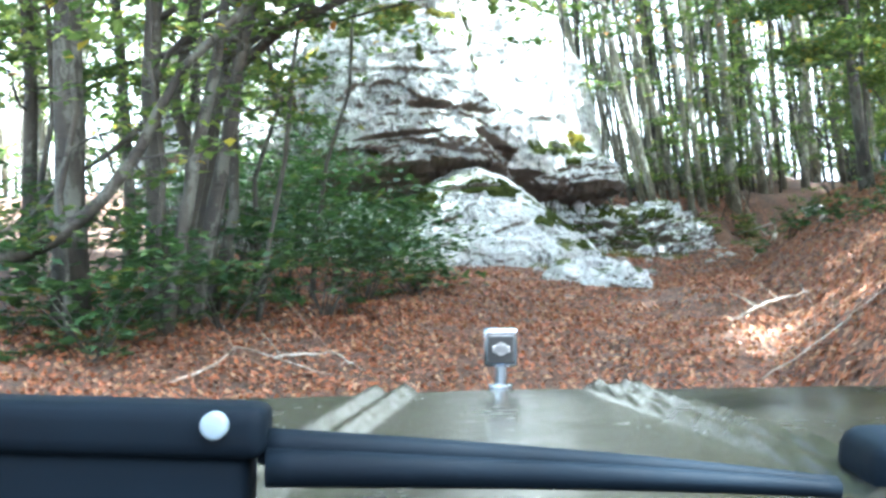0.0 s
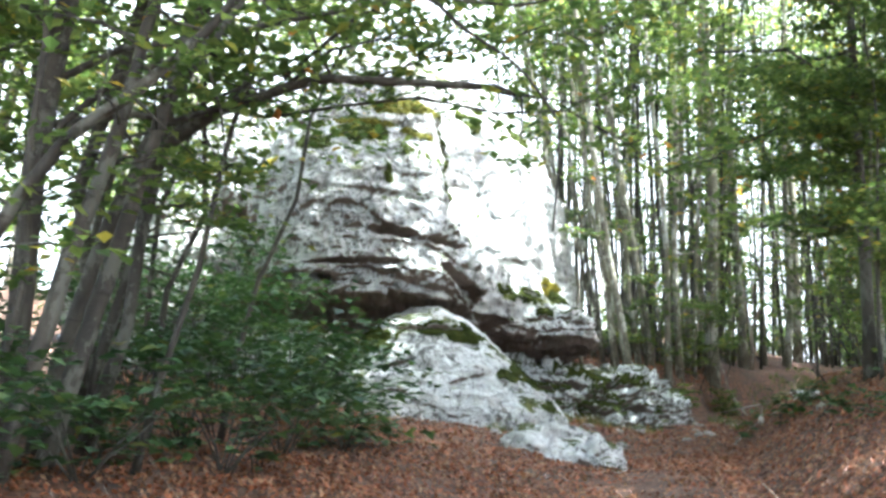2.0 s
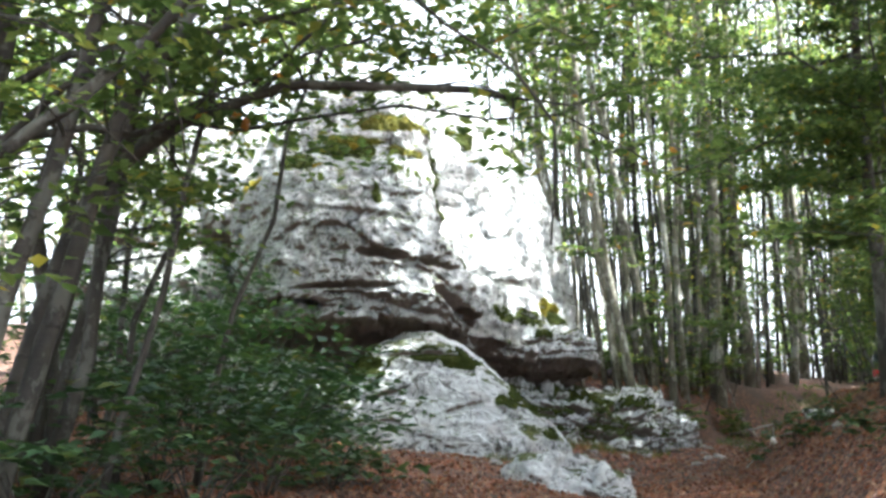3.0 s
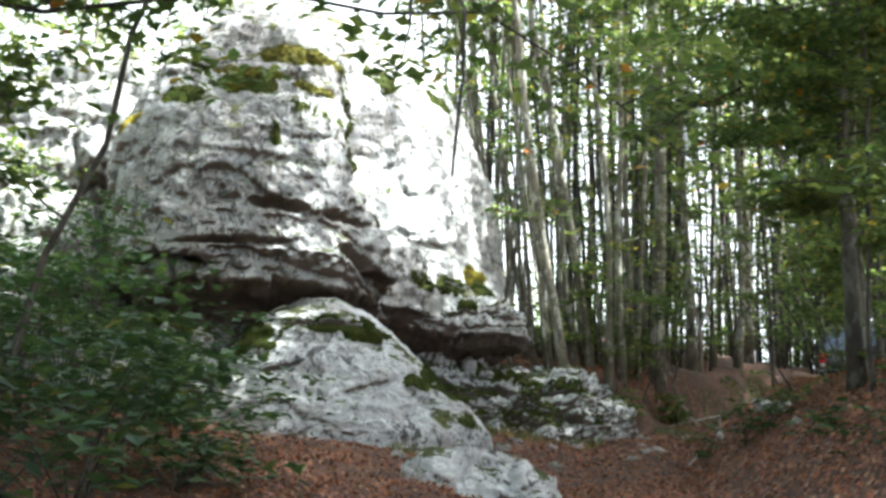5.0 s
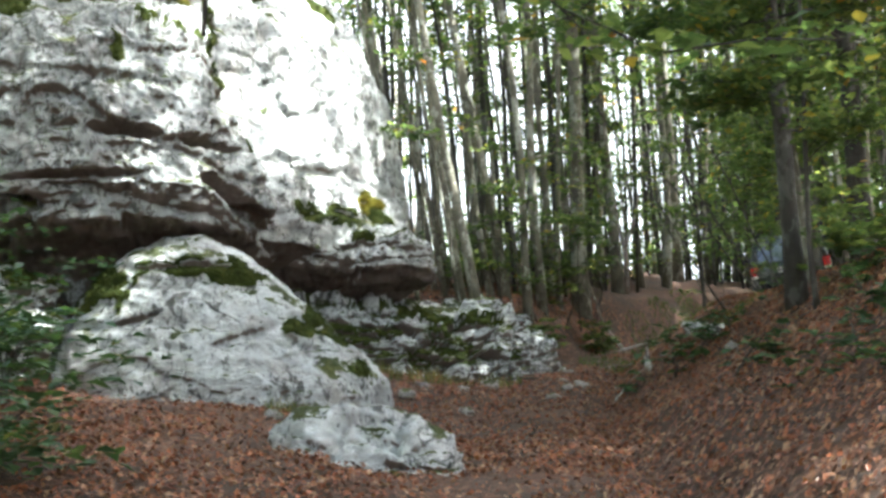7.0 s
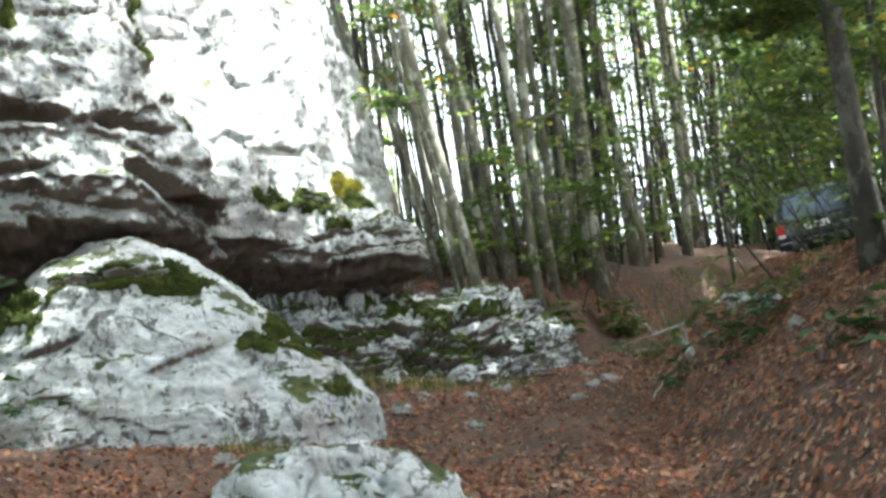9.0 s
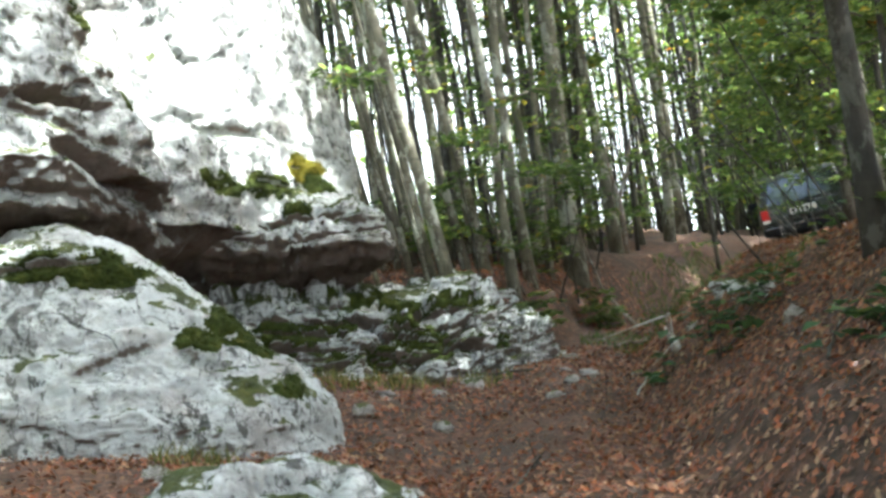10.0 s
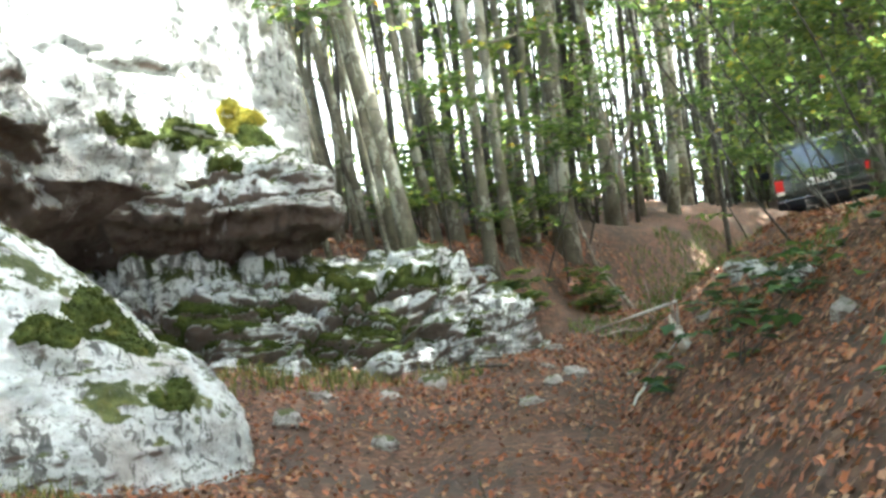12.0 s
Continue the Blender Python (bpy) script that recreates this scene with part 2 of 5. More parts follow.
def worn(name, colour, dirt, rough=0.35, metal=0.0, scale=3.0, amount=0.5, coat=0.0, gloss=0.5):
    m, nt, b = material(name, rough, metal)
    tc = nt.nodes.new("ShaderNodeTexCoord").outputs["Object"]
    f = ramp(nt, [(0.42, (0, 0, 0)), (0.72, (1, 1, 1))])
    nt.links.new(maths(nt, "ADD", maths(nt, "MULTIPLY", noise_tex(nt, tc, scale, 7, 0.65), 0.7), maths(nt, "MULTIPLY", noise_tex(nt, tc, scale * 14, 4, 0.7), 0.3)), f.inputs[0])
    fac = maths(nt, "MULTIPLY", f.outputs[0], amount)
    nt.links.new(mix(nt, fac, colour, dirt), b.inputs["Base Color"])
    nt.links.new(maths(nt, "ADD", maths(nt, "MULTIPLY", fac, 0.4), rough), b.inputs["Roughness"])
    b.inputs["Coat Weight"].default_value = coat
    b.inputs["Specular IOR Level"].default_value = gloss
    return m


PAINT_GREEN = worn("dark green car paint", (0.007, 0.014, 0.011), (0.035, 0.032, 0.024), 0.22, 0, 2.0, 0.5, 0.5)
PAINT_HOOD = worn("khaki bonnet paint", (0.008, 0.008, 0.006), (0.017, 0.016, 0.013), 0.17, 0.0, 2.2, 0.5, 0.0, 0.13)
BLACK_TRIM = worn("black trim", (0.006, 0.008, 0.012), (0.014, 0.016, 0.02), 0.55, 0, 6.0, 0.5, 0.0, 0.2)
RUBBER = worn("tyre rubber", (0.015, 0.015, 0.015), (0.07, 0.055, 0.04), 0.8, 0, 5.0, 0.6)
STEEL = worn("grey steel", (0.35, 0.35, 0.35), (0.14, 0.12, 0.10), 0.4, 0.8, 6.0, 0.5)
CHROME, _, _ = material("chrome", 0.12, 1.0, (0.30, 0.33, 0.37))
WIPER = worn("matt black wiper", (0.0025, 0.005, 0.0085), (0.005, 0.010, 0.016), 0.6, 0, 8.0, 0.5, 0.0, 0.06)
PLATE, _, _ = material("white plate", 0.45, 0.0, (0.75, 0.75, 0.72))
INK, _, _ = material("black ink", 0.5, 0.0, (0.02, 0.02, 0.02))
PAINT_WHITE, _, _ = material("pale plastic cap", 0.5, 0.0, (0.15, 0.2, 0.24))
GLASS_DARK = worn("tinted glass", (0.02, 0.028, 0.025), (0.06, 0.06, 0.055), 0.06, 0.0, 3.0, 0.25, 1.0)
RED_LENS, nt, b = material("red lamp lens", 0.2, 0.0, (0.13, 0.008, 0.008))
b.inputs["Emission Color"].default_value, b.inputs["Emission Strength"].default_value = (1, 0.03, 0.02, 1), 0.03


# ---- mesh helpers ----
class Mesh:
    """Collects vertices and faces of one mesh."""

    def __init__(self):
        self.v, self.f, self.n = [], [], 0

    def add(self, verts, faces):
        self.v.append(np.asarray(verts, float).reshape(-1, 3))
        self.f += [tuple(int(i) + self.n for i in f) for f in faces]
        self.n += len(self.v[-1])

    def tube(self, pts, radii, sides=9, wob=0.0, rng=None):
        pts = np.asarray(pts, float)
        d = np.gradient(pts, axis=0)
        d /= np.linalg.norm(d, axis=1)[:, None] + 1e-9
        ref = np.array([0.0, 1.0, 0.0]) if abs(d[0][1]) < 0.8 else np.array([1.0, 0.0, 0.0])
        u = np.cross(d, ref)
        u /= np.linalg.norm(u, axis=1)[:, None] + 1e-9
        w = np.cross(d, u)
        a = np.linspace(0, 2 * math.pi, sides, endpoint=False)
        rad = np.asarray(radii, float)[:, None] * np.ones((1, sides))
        if wob and rng is not None:
            rad = rad * (1 + wob * rng.standard_normal(rad.shape))
        v = pts[:, None] + rad[..., None] * (u[:, None] * np.cos(a)[None, :, None] + w[:, None] * np.sin(a)[None, :, None])
        k = len(pts)
        f = [(i * sides + j, i * sides + (j + 1) % sides, (i + 1) * sides + (j + 1) % sides, (i + 1) * sides + j) for i in range(k - 1) for j in range(sides)]
        f += [tuple(range(sides))[::-1], tuple((k - 1) * sides + j for j in range(sides))]
        self.add(v.reshape(-1, 3), f)

    def leaves(self, centres, size, rng, tilt=0.5, long=1.5, slopes=None):
        """A folded pointed blade round every centre."""
        c = np.asarray(centres, float)
        n = len(c)
        if not n:
            return
        yaw, s = rng.uniform(0, 2 * math.pi, n), size * rng.uniform(0.65, 1.3, n)
        along = np.stack([np.cos(yaw), np.sin(yaw), rng.normal(0, tilt, n)], 1)
        along /= np.linalg.norm(along, axis=1)[:, None]
        side = np.stack([-np.sin(yaw), np.cos(yaw), rng.normal(0, tilt, n)], 1)
        side /= np.linalg.norm(side, axis=1)[:, None]
        up = np.cross(along, side) * (s * 0.16)[:, None]
        al, sd = along * (s * long / 2)[:, None], side * (s / 2)[:, None]
        v = np.stack([c - al, c + sd - al * 0.1 + up, c + al, c - sd - al * 0.1 + up], 1)
        if slopes is not None:
            v[..., 2] += ((v[..., :2] - c[:, None, :2]) * np.asarray(slopes)[:, None]).sum(-1)
        v = v.reshape(-1, 3)
        i = np.arange(n)[:, None] * 4
        f = np.concatenate([i + np.array([[0, 1, 2]]), i + np.array([[0, 2, 3]])])
        self.add(v, f)

    def data(self, name, mat, smooth=True):
        me = bpy.data.meshes.new(name)
        me.from_pydata(np.concatenate(self.v).tolist(), [], self.f)
        me.materials.append(mat)
        if smooth:
            me.shade_smooth()
        return me


def piece(name, mesh, mat, parent=None, label="", smooth=True):
    ob = new(name, mesh.data(name, mat, smooth))
    if parent:
        ob.parent = parent
    if label:
        tagged(ob, label)
    return ob


def part(name, bm, mat, parent, label="", smooth=False):
    """A bmesh as one mesh object under a thing or a part."""
    me = bpy.data.meshes.new(name)
    bm.to_mesh(me)
    bm.free()
    me.materials.append(mat)
    if smooth:
        me.shade_smooth()
    ob = new(name, me)
    ob.parent = parent
    if label:
        tagged(ob, label)
    return ob


def box_bm(size, at=(0, 0, 0), bevel=0.0, turn=(0, 0, 0), segs=2):
    bm = bmesh.new()
    bmesh.ops.create_cube(bm, size=1)
    bmesh.ops.scale(bm, vec=size, verts=bm.verts)
    if bevel:
        bmesh.ops.bevel(bm, geom=bm.edges[:], offset=bevel, segments=segs, affect="EDGES", profile=0.6)
    bmesh.ops.transform(bm, matrix=pose(*at, *turn), verts=bm.verts)
    return bm


def disc_bm(radius, depth, at, turn=(0, 90, 0), segs=28, bevel=0.0):
    bm = bmesh.new()
    bmesh.ops.create_cone(bm, cap_ends=True, segments=segs, radius1=radius, radius2=radius, depth=depth)
    if bevel:
        rim = [e for e in bm.edges if len([f for f in e.link_faces if len(f.verts) > 4]) == 1]
        bmesh.ops.bevel(bm, geom=rim, offset=bevel, segments=3, affect="EDGES", profile=0.6)
    bmesh.ops.transform(bm, matrix=pose(*at, *turn), verts=bm.verts)
    return bm


def panel_bm(outline, thick, axis="x", at=0.0, bevel=0.0):
    """A flat plate from an outline of (u, v) in the plane across an axis."""
    bm = bmesh.new()
    put = {"x": lambda u, v: (at, u, v), "y": lambda u, v: (u, at, v), "z": lambda u, v: (u, v, at)}[axis]
    face = bm.faces.new([bm.verts.new(put(u, v)) for u, v in outline])
    got = bmesh.ops.extrude_face_region(bm, geom=[face])
    way = {"x": (thick, 0, 0), "y": (0, thick, 0), "z": (0, 0, thick)}[axis]
    bmesh.ops.translate(bm, vec=way, verts=[g for g in got["geom"] if isinstance(g, bmesh.types.BMVert)])
    bmesh.ops.recalc_face_normals(bm, faces=bm.faces)
    if bevel:
        bmesh.ops.bevel(bm, geom=bm.edges[:], offset=bevel, segments=2, affect="EDGES", profile=0.6)
    return bm


def group_head(name, m, label, category, group="", kind=""):
    return_ob = new(name)
    return_ob.empty_display_size = 0.1
    return_ob.matrix_world = m
    return tagged(return_ob, label, category, group, kind)


def fbm(x, y, z, octaves=4):
    return noise.fractal(Vector((x, y, z)), 0.9, 2.1, octaves)


# ---- ground ----
def lerp_table(v, table):
    return float(np.interp(v, [a for a, _ in table], [b for _, b in table]))


BASE = [(-40, -3.0), (-10, -1.2), (0, -0.12), (4.3, 0.55), (8.3, 1.12), (11.7, 1.48), (16, 2.0), (19, 2.3), (21.5, 2.75), (25, 3.2), (28, 3.8), (29, 4.05), (31, 4.45), (34, 4.8), (45, 5.0), (90, 2.0), (400, -8.0)]
TRAIL = [(-40, -1.0), (-10, -0.5), (0, -0.15), (6, 1.0), (11.7, 2.8), (16, 3.7), (19, 4.4), (22, 5.5), (25, 7.6), (28, 11.0), (29, 12.0), (33, 16.5), (45, 30), (400, 60)]


def ground_z(x, y):
    """Height of the forest floor."""
    base, dx = lerp_table(y, BASE), x - lerp_table(y, TRAIL)
    right = max(0.0, dx - 0.55)
    flat = min(max(0.0, (y - 17) / 3), 1.0)
    knee, top = 2.6 - 1.0 * flat, 0.34 - 0.20 * flat
    rise = 0.62 * min(right, knee) + top * min(max(0.0, right - knee), 22)
    rise *= 1.0 if y < 24 else max(0.35, 1 - (y - 24) / 9)
    rise += min(13.0, 0.85 * max(0.0, x - 4.6 - 0.47 * (y - 11.7)) * min(max(0.0, (y - 29.5) / 6), 1.0))
    left = max(0.0, -dx - 1.3)
    rise += 0.10 * min(left, 9)
    bank = min(max(0.0, (-dx - 0.3) / 1.5), 1.0) * min(max(0.0, (y - 21.6 - 0.3 * max(0.0, 4.2 - x)) / 2.0), 1.0)
    rise += 0.85 * bank * bank * (3 - 2 * bank) * max(0.25, 1 - max(0.0, y - 25) / 10)
    rut = -0.07 * (math.exp(-((abs(dx) - 0.75) / 0.28) ** 2))
    return base + rise + (rut if -12 < y < 40 else 0)


def floor_z(x, y):
    rough = 0.09 * fbm(x * 0.45, y * 0.45, 3.1, 4) + 0.025 * fbm(x * 2.2, y * 2.2, 7.7, 3)
    return ground_z(x, y) + rough


def spaced(lo, a, b, hi, fine):
    mid = np.arange(a, b + fine / 2, fine)
    low = a - np.geomspace(fine * 1.5, a - lo, 22)[::-1]
    high = b + np.geomspace(fine * 1.5, hi - b, 22)
    return np.concatenate([low, mid, high])


gx, gy = spaced(-400, -7, 15, 400, 0.14), spaced(-300, -3, 33, 600, 0.16)
m = Mesh()
m.add([(x, y, floor_z(x, y)) for y in gy for x in gx], [(j * len(gx) + i, j * len(gx) + i + 1, (j + 1) * len(gx) + i + 1, (j + 1) * len(gx) + i) for j in range(len(gy) - 1) for i in range(len(gx) - 1)])
tagged(piece("ground", m, SOIL), "forest floor of brown leaf mould rising to a bank", "ground", kind="structure")

# glowing ring added far beyond the wood, standing in for the bright sky
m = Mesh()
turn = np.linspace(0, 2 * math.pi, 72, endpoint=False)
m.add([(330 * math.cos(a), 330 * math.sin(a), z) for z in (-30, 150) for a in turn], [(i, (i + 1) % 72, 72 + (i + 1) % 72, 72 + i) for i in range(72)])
tagged(piece("backdrop", m, SKY_GLOW), "glowing ring added as the bright sky beyond the wood", "sky", kind="structure")


# ---- rocks ----
def lattice(ix, iy, iz, k=0):
    """A repeatable value from 0 to 1 for each cell of a lattice."""
    h = (ix.astype(np.int64) * 374761393 + iy.astype(np.int64) * 668265263 + iz.astype(np.int64) * 1274126177 + k * 974634577) & 0xFFFFFFFF
    h = ((h ^ (h >> 13)) * 1274126177) & 0xFFFFFFFF
    h = ((h ^ (h >> 16)) * 2246822519) & 0xFFFFFFFF
    return ((h ^ (h >> 15)) & 0xFFFFFF) / 16777215.0


def value_noise(p):
    i = np.floor(p)
    f = p - i
    w = f * f * f * (f * (f * 6 - 15) + 10)
    out = np.zeros(len(p))
    for dx in (0, 1):
        for dy in (0, 1):
            for dz in (0, 1):
                k = (w[:, 0] if dx else 1 - w[:, 0]) * (w[:, 1] if dy else 1 - w[:, 1]) * (w[:, 2] if dz else 1 - w[:, 2])
                out += k * lattice(i[:, 0] + dx, i[:, 1] + dy, i[:, 2] + dz)
    return 2 * out - 1


def layered(p, octaves=4, gain=0.5):
    out, amp = np.zeros(len(p)), 1.0
    for n in range(octaves):
        out += amp * value_noise(p * 2.03 ** n + 17.3 * n)
        amp *= gain
    return out


def blocks_of(p):
    """Distances to the nearest two cell centres, and the nearest cell's own value."""
    i = np.floor(p)
    first, second, own = np.full(len(p), 9.0), np.full(len(p), 9.0), np.zeros(len(p))
    for dx in (-1, 0, 1):
        for dy in (-1, 0, 1):
            for dz in (-1, 0, 1):
                c = i + (dx, dy, dz)
                at = c + np.stack([lattice(*c.T, k) for k in (1, 2, 3)], 1)
                d = np.linalg.norm(at - p, axis=1)
                near = d < first
                second = np.where(near, first, np.minimum(second, d))
                own = np.where(near, lattice(*c.T, 4), own)
                first = np.where(near, d, first)
    return first, second, own


def boulder(name, levels, label, mat, seed, rough=0.1, bed=(0.4, 0.04), split=(0.8, 0.12), around=120, high=80, sharp=2.6, face=-75, slots=(), grain=1.0):
    """A rock lofted through rounded outlines (z, cx, cy, rx, ry, turn), then bedded, split into blocks, slotted and weathered."""
    lv = np.array(levels, float)
    zs = np.linspace(lv[0, 0], lv[-1, 0], high)
    cols = np.array([np.interp(zs, lv[:, 0], lv[:, k]) for k in range(1, 6)])
    for _ in range(2):
        cols[:, 1:-1] = (cols[:, :-2] + 2 * cols[:, 1:-1] + cols[:, 2:]) / 4
    cx, cy, rx, ry, turn = cols[:, :, None]
    s = np.linspace(0, 2 * math.pi, around, endpoint=False)
    a = (s - 0.6 * np.sin(s - radians(face)))[None] - np.radians(turn)
    ca, sa = np.cos(a), np.sin(a)
    k = (np.abs(ca) ** sharp + np.abs(sa) ** sharp) ** (-1 / sharp)
    px, py, t = rx * k * ca, ry * k * sa, np.radians(turn)
    grid = np.stack([cx + px * np.cos(t) - py * np.sin(t), cy + px * np.sin(t) + py * np.cos(t), zs[:, None] + 0 * px], -1)
    along = np.roll(grid, -1, 1) - np.roll(grid, 1, 1)
    out = np.cross(along, np.gradient(grid, axis=0))
    out = (out / (np.linalg.norm(out, axis=-1, keepdims=True) + 1e-9)).reshape(-1, 3)
    p = grid.reshape(-1, 3)
    o = p + seed
    warp = np.stack([layered(o * 0.9 + q, 3) for q in (0, 31, 62)], 1) * 0.35
    push = rough * 1.2 * layered(o * 0.55, 3)
    for size, amount, gap in ((split[0], split[1], 0.05), (split[0] * 2.7, split[1] * 0.45, 0.07)):
        f1, f2, own = blocks_of((o + warp) * np.array([size, size, size * 1.5]))
        push += amount * (own - 0.5) - 0.45 * amount * np.exp(-(((f2 - f1) / gap) ** 2)) * (0.4 + 0.6 * (layered(o * 1.3 + 5, 2) > -0.1))
    level = (p[:, 2] + 0.16 * layered(o * 0.6 + 9, 3) + 0.06 * p[:, 0]) / bed[0]
    row, frac = np.floor(level), level % 1.0
    own = lattice(row, row * 0 + int(seed * 10), row * 0, 7)
    open_bed = np.clip(0.5 + 1.6 * layered(o * np.array([0.7, 0.7, 1.6]) + 40, 3), 0, 1)
    push += bed[1] * (own - 0.5) + bed[1] * 0.6 * (frac - 0.5) - bed[1] * 2.0 * open_bed * np.exp(-((np.minimum(frac, 1 - frac) / 0.09) ** 2))
    q = o * np.array([1, 1, 1.5])
    for size, amount in ((3.4, 0.030), (8.0, 0.016), (19.0, 0.008)):
        push += grain * amount * (0.5 - 2 * np.abs(layered(q * size + size, 2)))
    f1, _, own = blocks_of(o * np.array([4.2, 4.2, 3.0]))
    push -= grain * 0.05 * np.clip(0.42 - f1, 0, 1) * (own > 0.55)
    ragged = 0.55 * layered(o * 3.0 + 70, 3)
    for x, z, w, h, deep, slope in slots:
        d = np.abs((p[:, 0] - x) / w) ** 2 + (np.abs(p[:, 2] - z - slope * (p[:, 0] - x) + 0.25 * h * ragged) / h) ** 2
        push -= deep * np.clip(1.35 - d + 0.3 * ragged, 0, 1) * (out[:, 1] < 0.3)
    v = p + out * push[:, None]
    top, bottom = len(v), len(v) + 1
    v = np.concatenate([v, [v[-around:].mean(0), v[:around].mean(0)]])
    i, j = np.meshgrid(np.arange(high - 1), np.arange(around), indexing="ij")
    b, n = i * around, (j + 1) % around
    faces = np.stack([b + j, b + n, b + around + n, b + around + j], -1).reshape(-1, 4).tolist()
    last = (high - 1) * around
    faces += [(last + j, last + (j + 1) % around, top) for j in range(around)] + [((j + 1) % around, j, bottom) for j in range(around)]
    m = Mesh()
    m.add(v, faces)
    return tagged(piece(name, m, mat), label, "rock")


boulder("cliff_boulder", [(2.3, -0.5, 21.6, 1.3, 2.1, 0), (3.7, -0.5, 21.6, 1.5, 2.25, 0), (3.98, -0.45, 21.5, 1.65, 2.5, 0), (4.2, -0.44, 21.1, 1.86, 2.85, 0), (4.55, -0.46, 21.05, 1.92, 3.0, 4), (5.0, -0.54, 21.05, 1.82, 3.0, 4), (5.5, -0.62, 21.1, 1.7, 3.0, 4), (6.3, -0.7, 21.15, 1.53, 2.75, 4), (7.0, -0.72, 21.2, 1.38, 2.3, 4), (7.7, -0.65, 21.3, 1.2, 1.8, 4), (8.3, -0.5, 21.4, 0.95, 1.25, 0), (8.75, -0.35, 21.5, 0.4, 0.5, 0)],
        "huge pale weathered limestone boulder with moss and an overhang", ROCK_DIMMED, 1.7, 0.07, (0.62, 0.035), (0.62, 0.10), 400, 290, 2.7, -70,
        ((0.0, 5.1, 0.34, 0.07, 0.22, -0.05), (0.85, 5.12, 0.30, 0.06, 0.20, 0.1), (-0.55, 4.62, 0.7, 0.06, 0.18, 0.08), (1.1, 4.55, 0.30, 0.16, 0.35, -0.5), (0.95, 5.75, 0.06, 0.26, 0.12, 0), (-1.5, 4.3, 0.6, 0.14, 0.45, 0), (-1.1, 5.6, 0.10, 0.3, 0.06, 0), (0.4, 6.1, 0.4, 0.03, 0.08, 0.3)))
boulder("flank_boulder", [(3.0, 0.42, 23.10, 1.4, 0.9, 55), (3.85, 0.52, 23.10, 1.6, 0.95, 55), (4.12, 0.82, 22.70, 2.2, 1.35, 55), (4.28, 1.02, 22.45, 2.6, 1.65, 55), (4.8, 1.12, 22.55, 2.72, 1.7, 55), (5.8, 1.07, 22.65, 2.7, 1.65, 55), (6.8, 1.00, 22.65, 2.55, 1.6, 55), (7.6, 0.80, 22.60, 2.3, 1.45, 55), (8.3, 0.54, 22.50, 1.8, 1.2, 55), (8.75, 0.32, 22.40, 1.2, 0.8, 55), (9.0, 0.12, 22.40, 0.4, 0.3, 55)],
        "pale limestone rock flank in sunlight with mossy ledges", ROCK_LIT, 9.2, 0.06, (0.5, 0.02), (0.7, 0.065), 320, 240, 3.0, -40,
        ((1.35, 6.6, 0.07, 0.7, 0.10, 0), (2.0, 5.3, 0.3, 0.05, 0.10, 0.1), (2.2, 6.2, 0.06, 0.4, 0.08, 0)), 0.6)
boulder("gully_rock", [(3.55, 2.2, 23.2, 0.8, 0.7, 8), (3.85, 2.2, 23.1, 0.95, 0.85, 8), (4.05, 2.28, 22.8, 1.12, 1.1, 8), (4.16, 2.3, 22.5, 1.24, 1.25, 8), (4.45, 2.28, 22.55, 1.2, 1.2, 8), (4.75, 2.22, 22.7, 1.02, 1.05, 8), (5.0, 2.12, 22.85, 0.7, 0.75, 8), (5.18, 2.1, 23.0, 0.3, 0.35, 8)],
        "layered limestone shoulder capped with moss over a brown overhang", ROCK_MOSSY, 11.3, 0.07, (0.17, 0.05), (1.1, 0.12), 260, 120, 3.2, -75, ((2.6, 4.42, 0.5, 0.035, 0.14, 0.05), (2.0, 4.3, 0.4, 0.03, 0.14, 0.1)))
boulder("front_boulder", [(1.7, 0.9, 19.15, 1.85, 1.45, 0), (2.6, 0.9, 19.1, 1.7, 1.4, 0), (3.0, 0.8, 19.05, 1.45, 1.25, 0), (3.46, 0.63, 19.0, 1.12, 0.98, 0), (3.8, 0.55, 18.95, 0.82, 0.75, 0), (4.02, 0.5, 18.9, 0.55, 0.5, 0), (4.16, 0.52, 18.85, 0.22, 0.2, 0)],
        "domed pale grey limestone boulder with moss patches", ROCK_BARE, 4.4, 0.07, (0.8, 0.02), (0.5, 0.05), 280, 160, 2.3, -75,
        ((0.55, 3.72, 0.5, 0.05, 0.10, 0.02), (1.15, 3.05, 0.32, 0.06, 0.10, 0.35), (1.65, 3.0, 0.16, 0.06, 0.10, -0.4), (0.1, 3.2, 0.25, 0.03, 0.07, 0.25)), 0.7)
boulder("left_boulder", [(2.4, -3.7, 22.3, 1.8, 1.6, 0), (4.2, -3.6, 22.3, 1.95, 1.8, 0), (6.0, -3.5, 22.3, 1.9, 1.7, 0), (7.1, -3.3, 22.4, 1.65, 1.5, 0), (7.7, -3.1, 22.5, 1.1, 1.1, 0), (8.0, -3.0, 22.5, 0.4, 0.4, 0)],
        "sunlit white limestone boulder behind shrubs", ROCK_DIMMED, 6.1, 0.14, (0.7, 0.08), (0.7, 0.30), 170, 120)
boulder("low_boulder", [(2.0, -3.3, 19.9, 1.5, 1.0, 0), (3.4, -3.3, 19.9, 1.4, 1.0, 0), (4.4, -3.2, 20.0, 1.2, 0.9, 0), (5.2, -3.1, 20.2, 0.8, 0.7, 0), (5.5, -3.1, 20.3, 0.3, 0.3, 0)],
        "cracked limestone block half hidden by shrubs", ROCK_DIMMED, 2.9, 0.12, (0.45, 0.08), (0.8, 0.30), 180, 120)
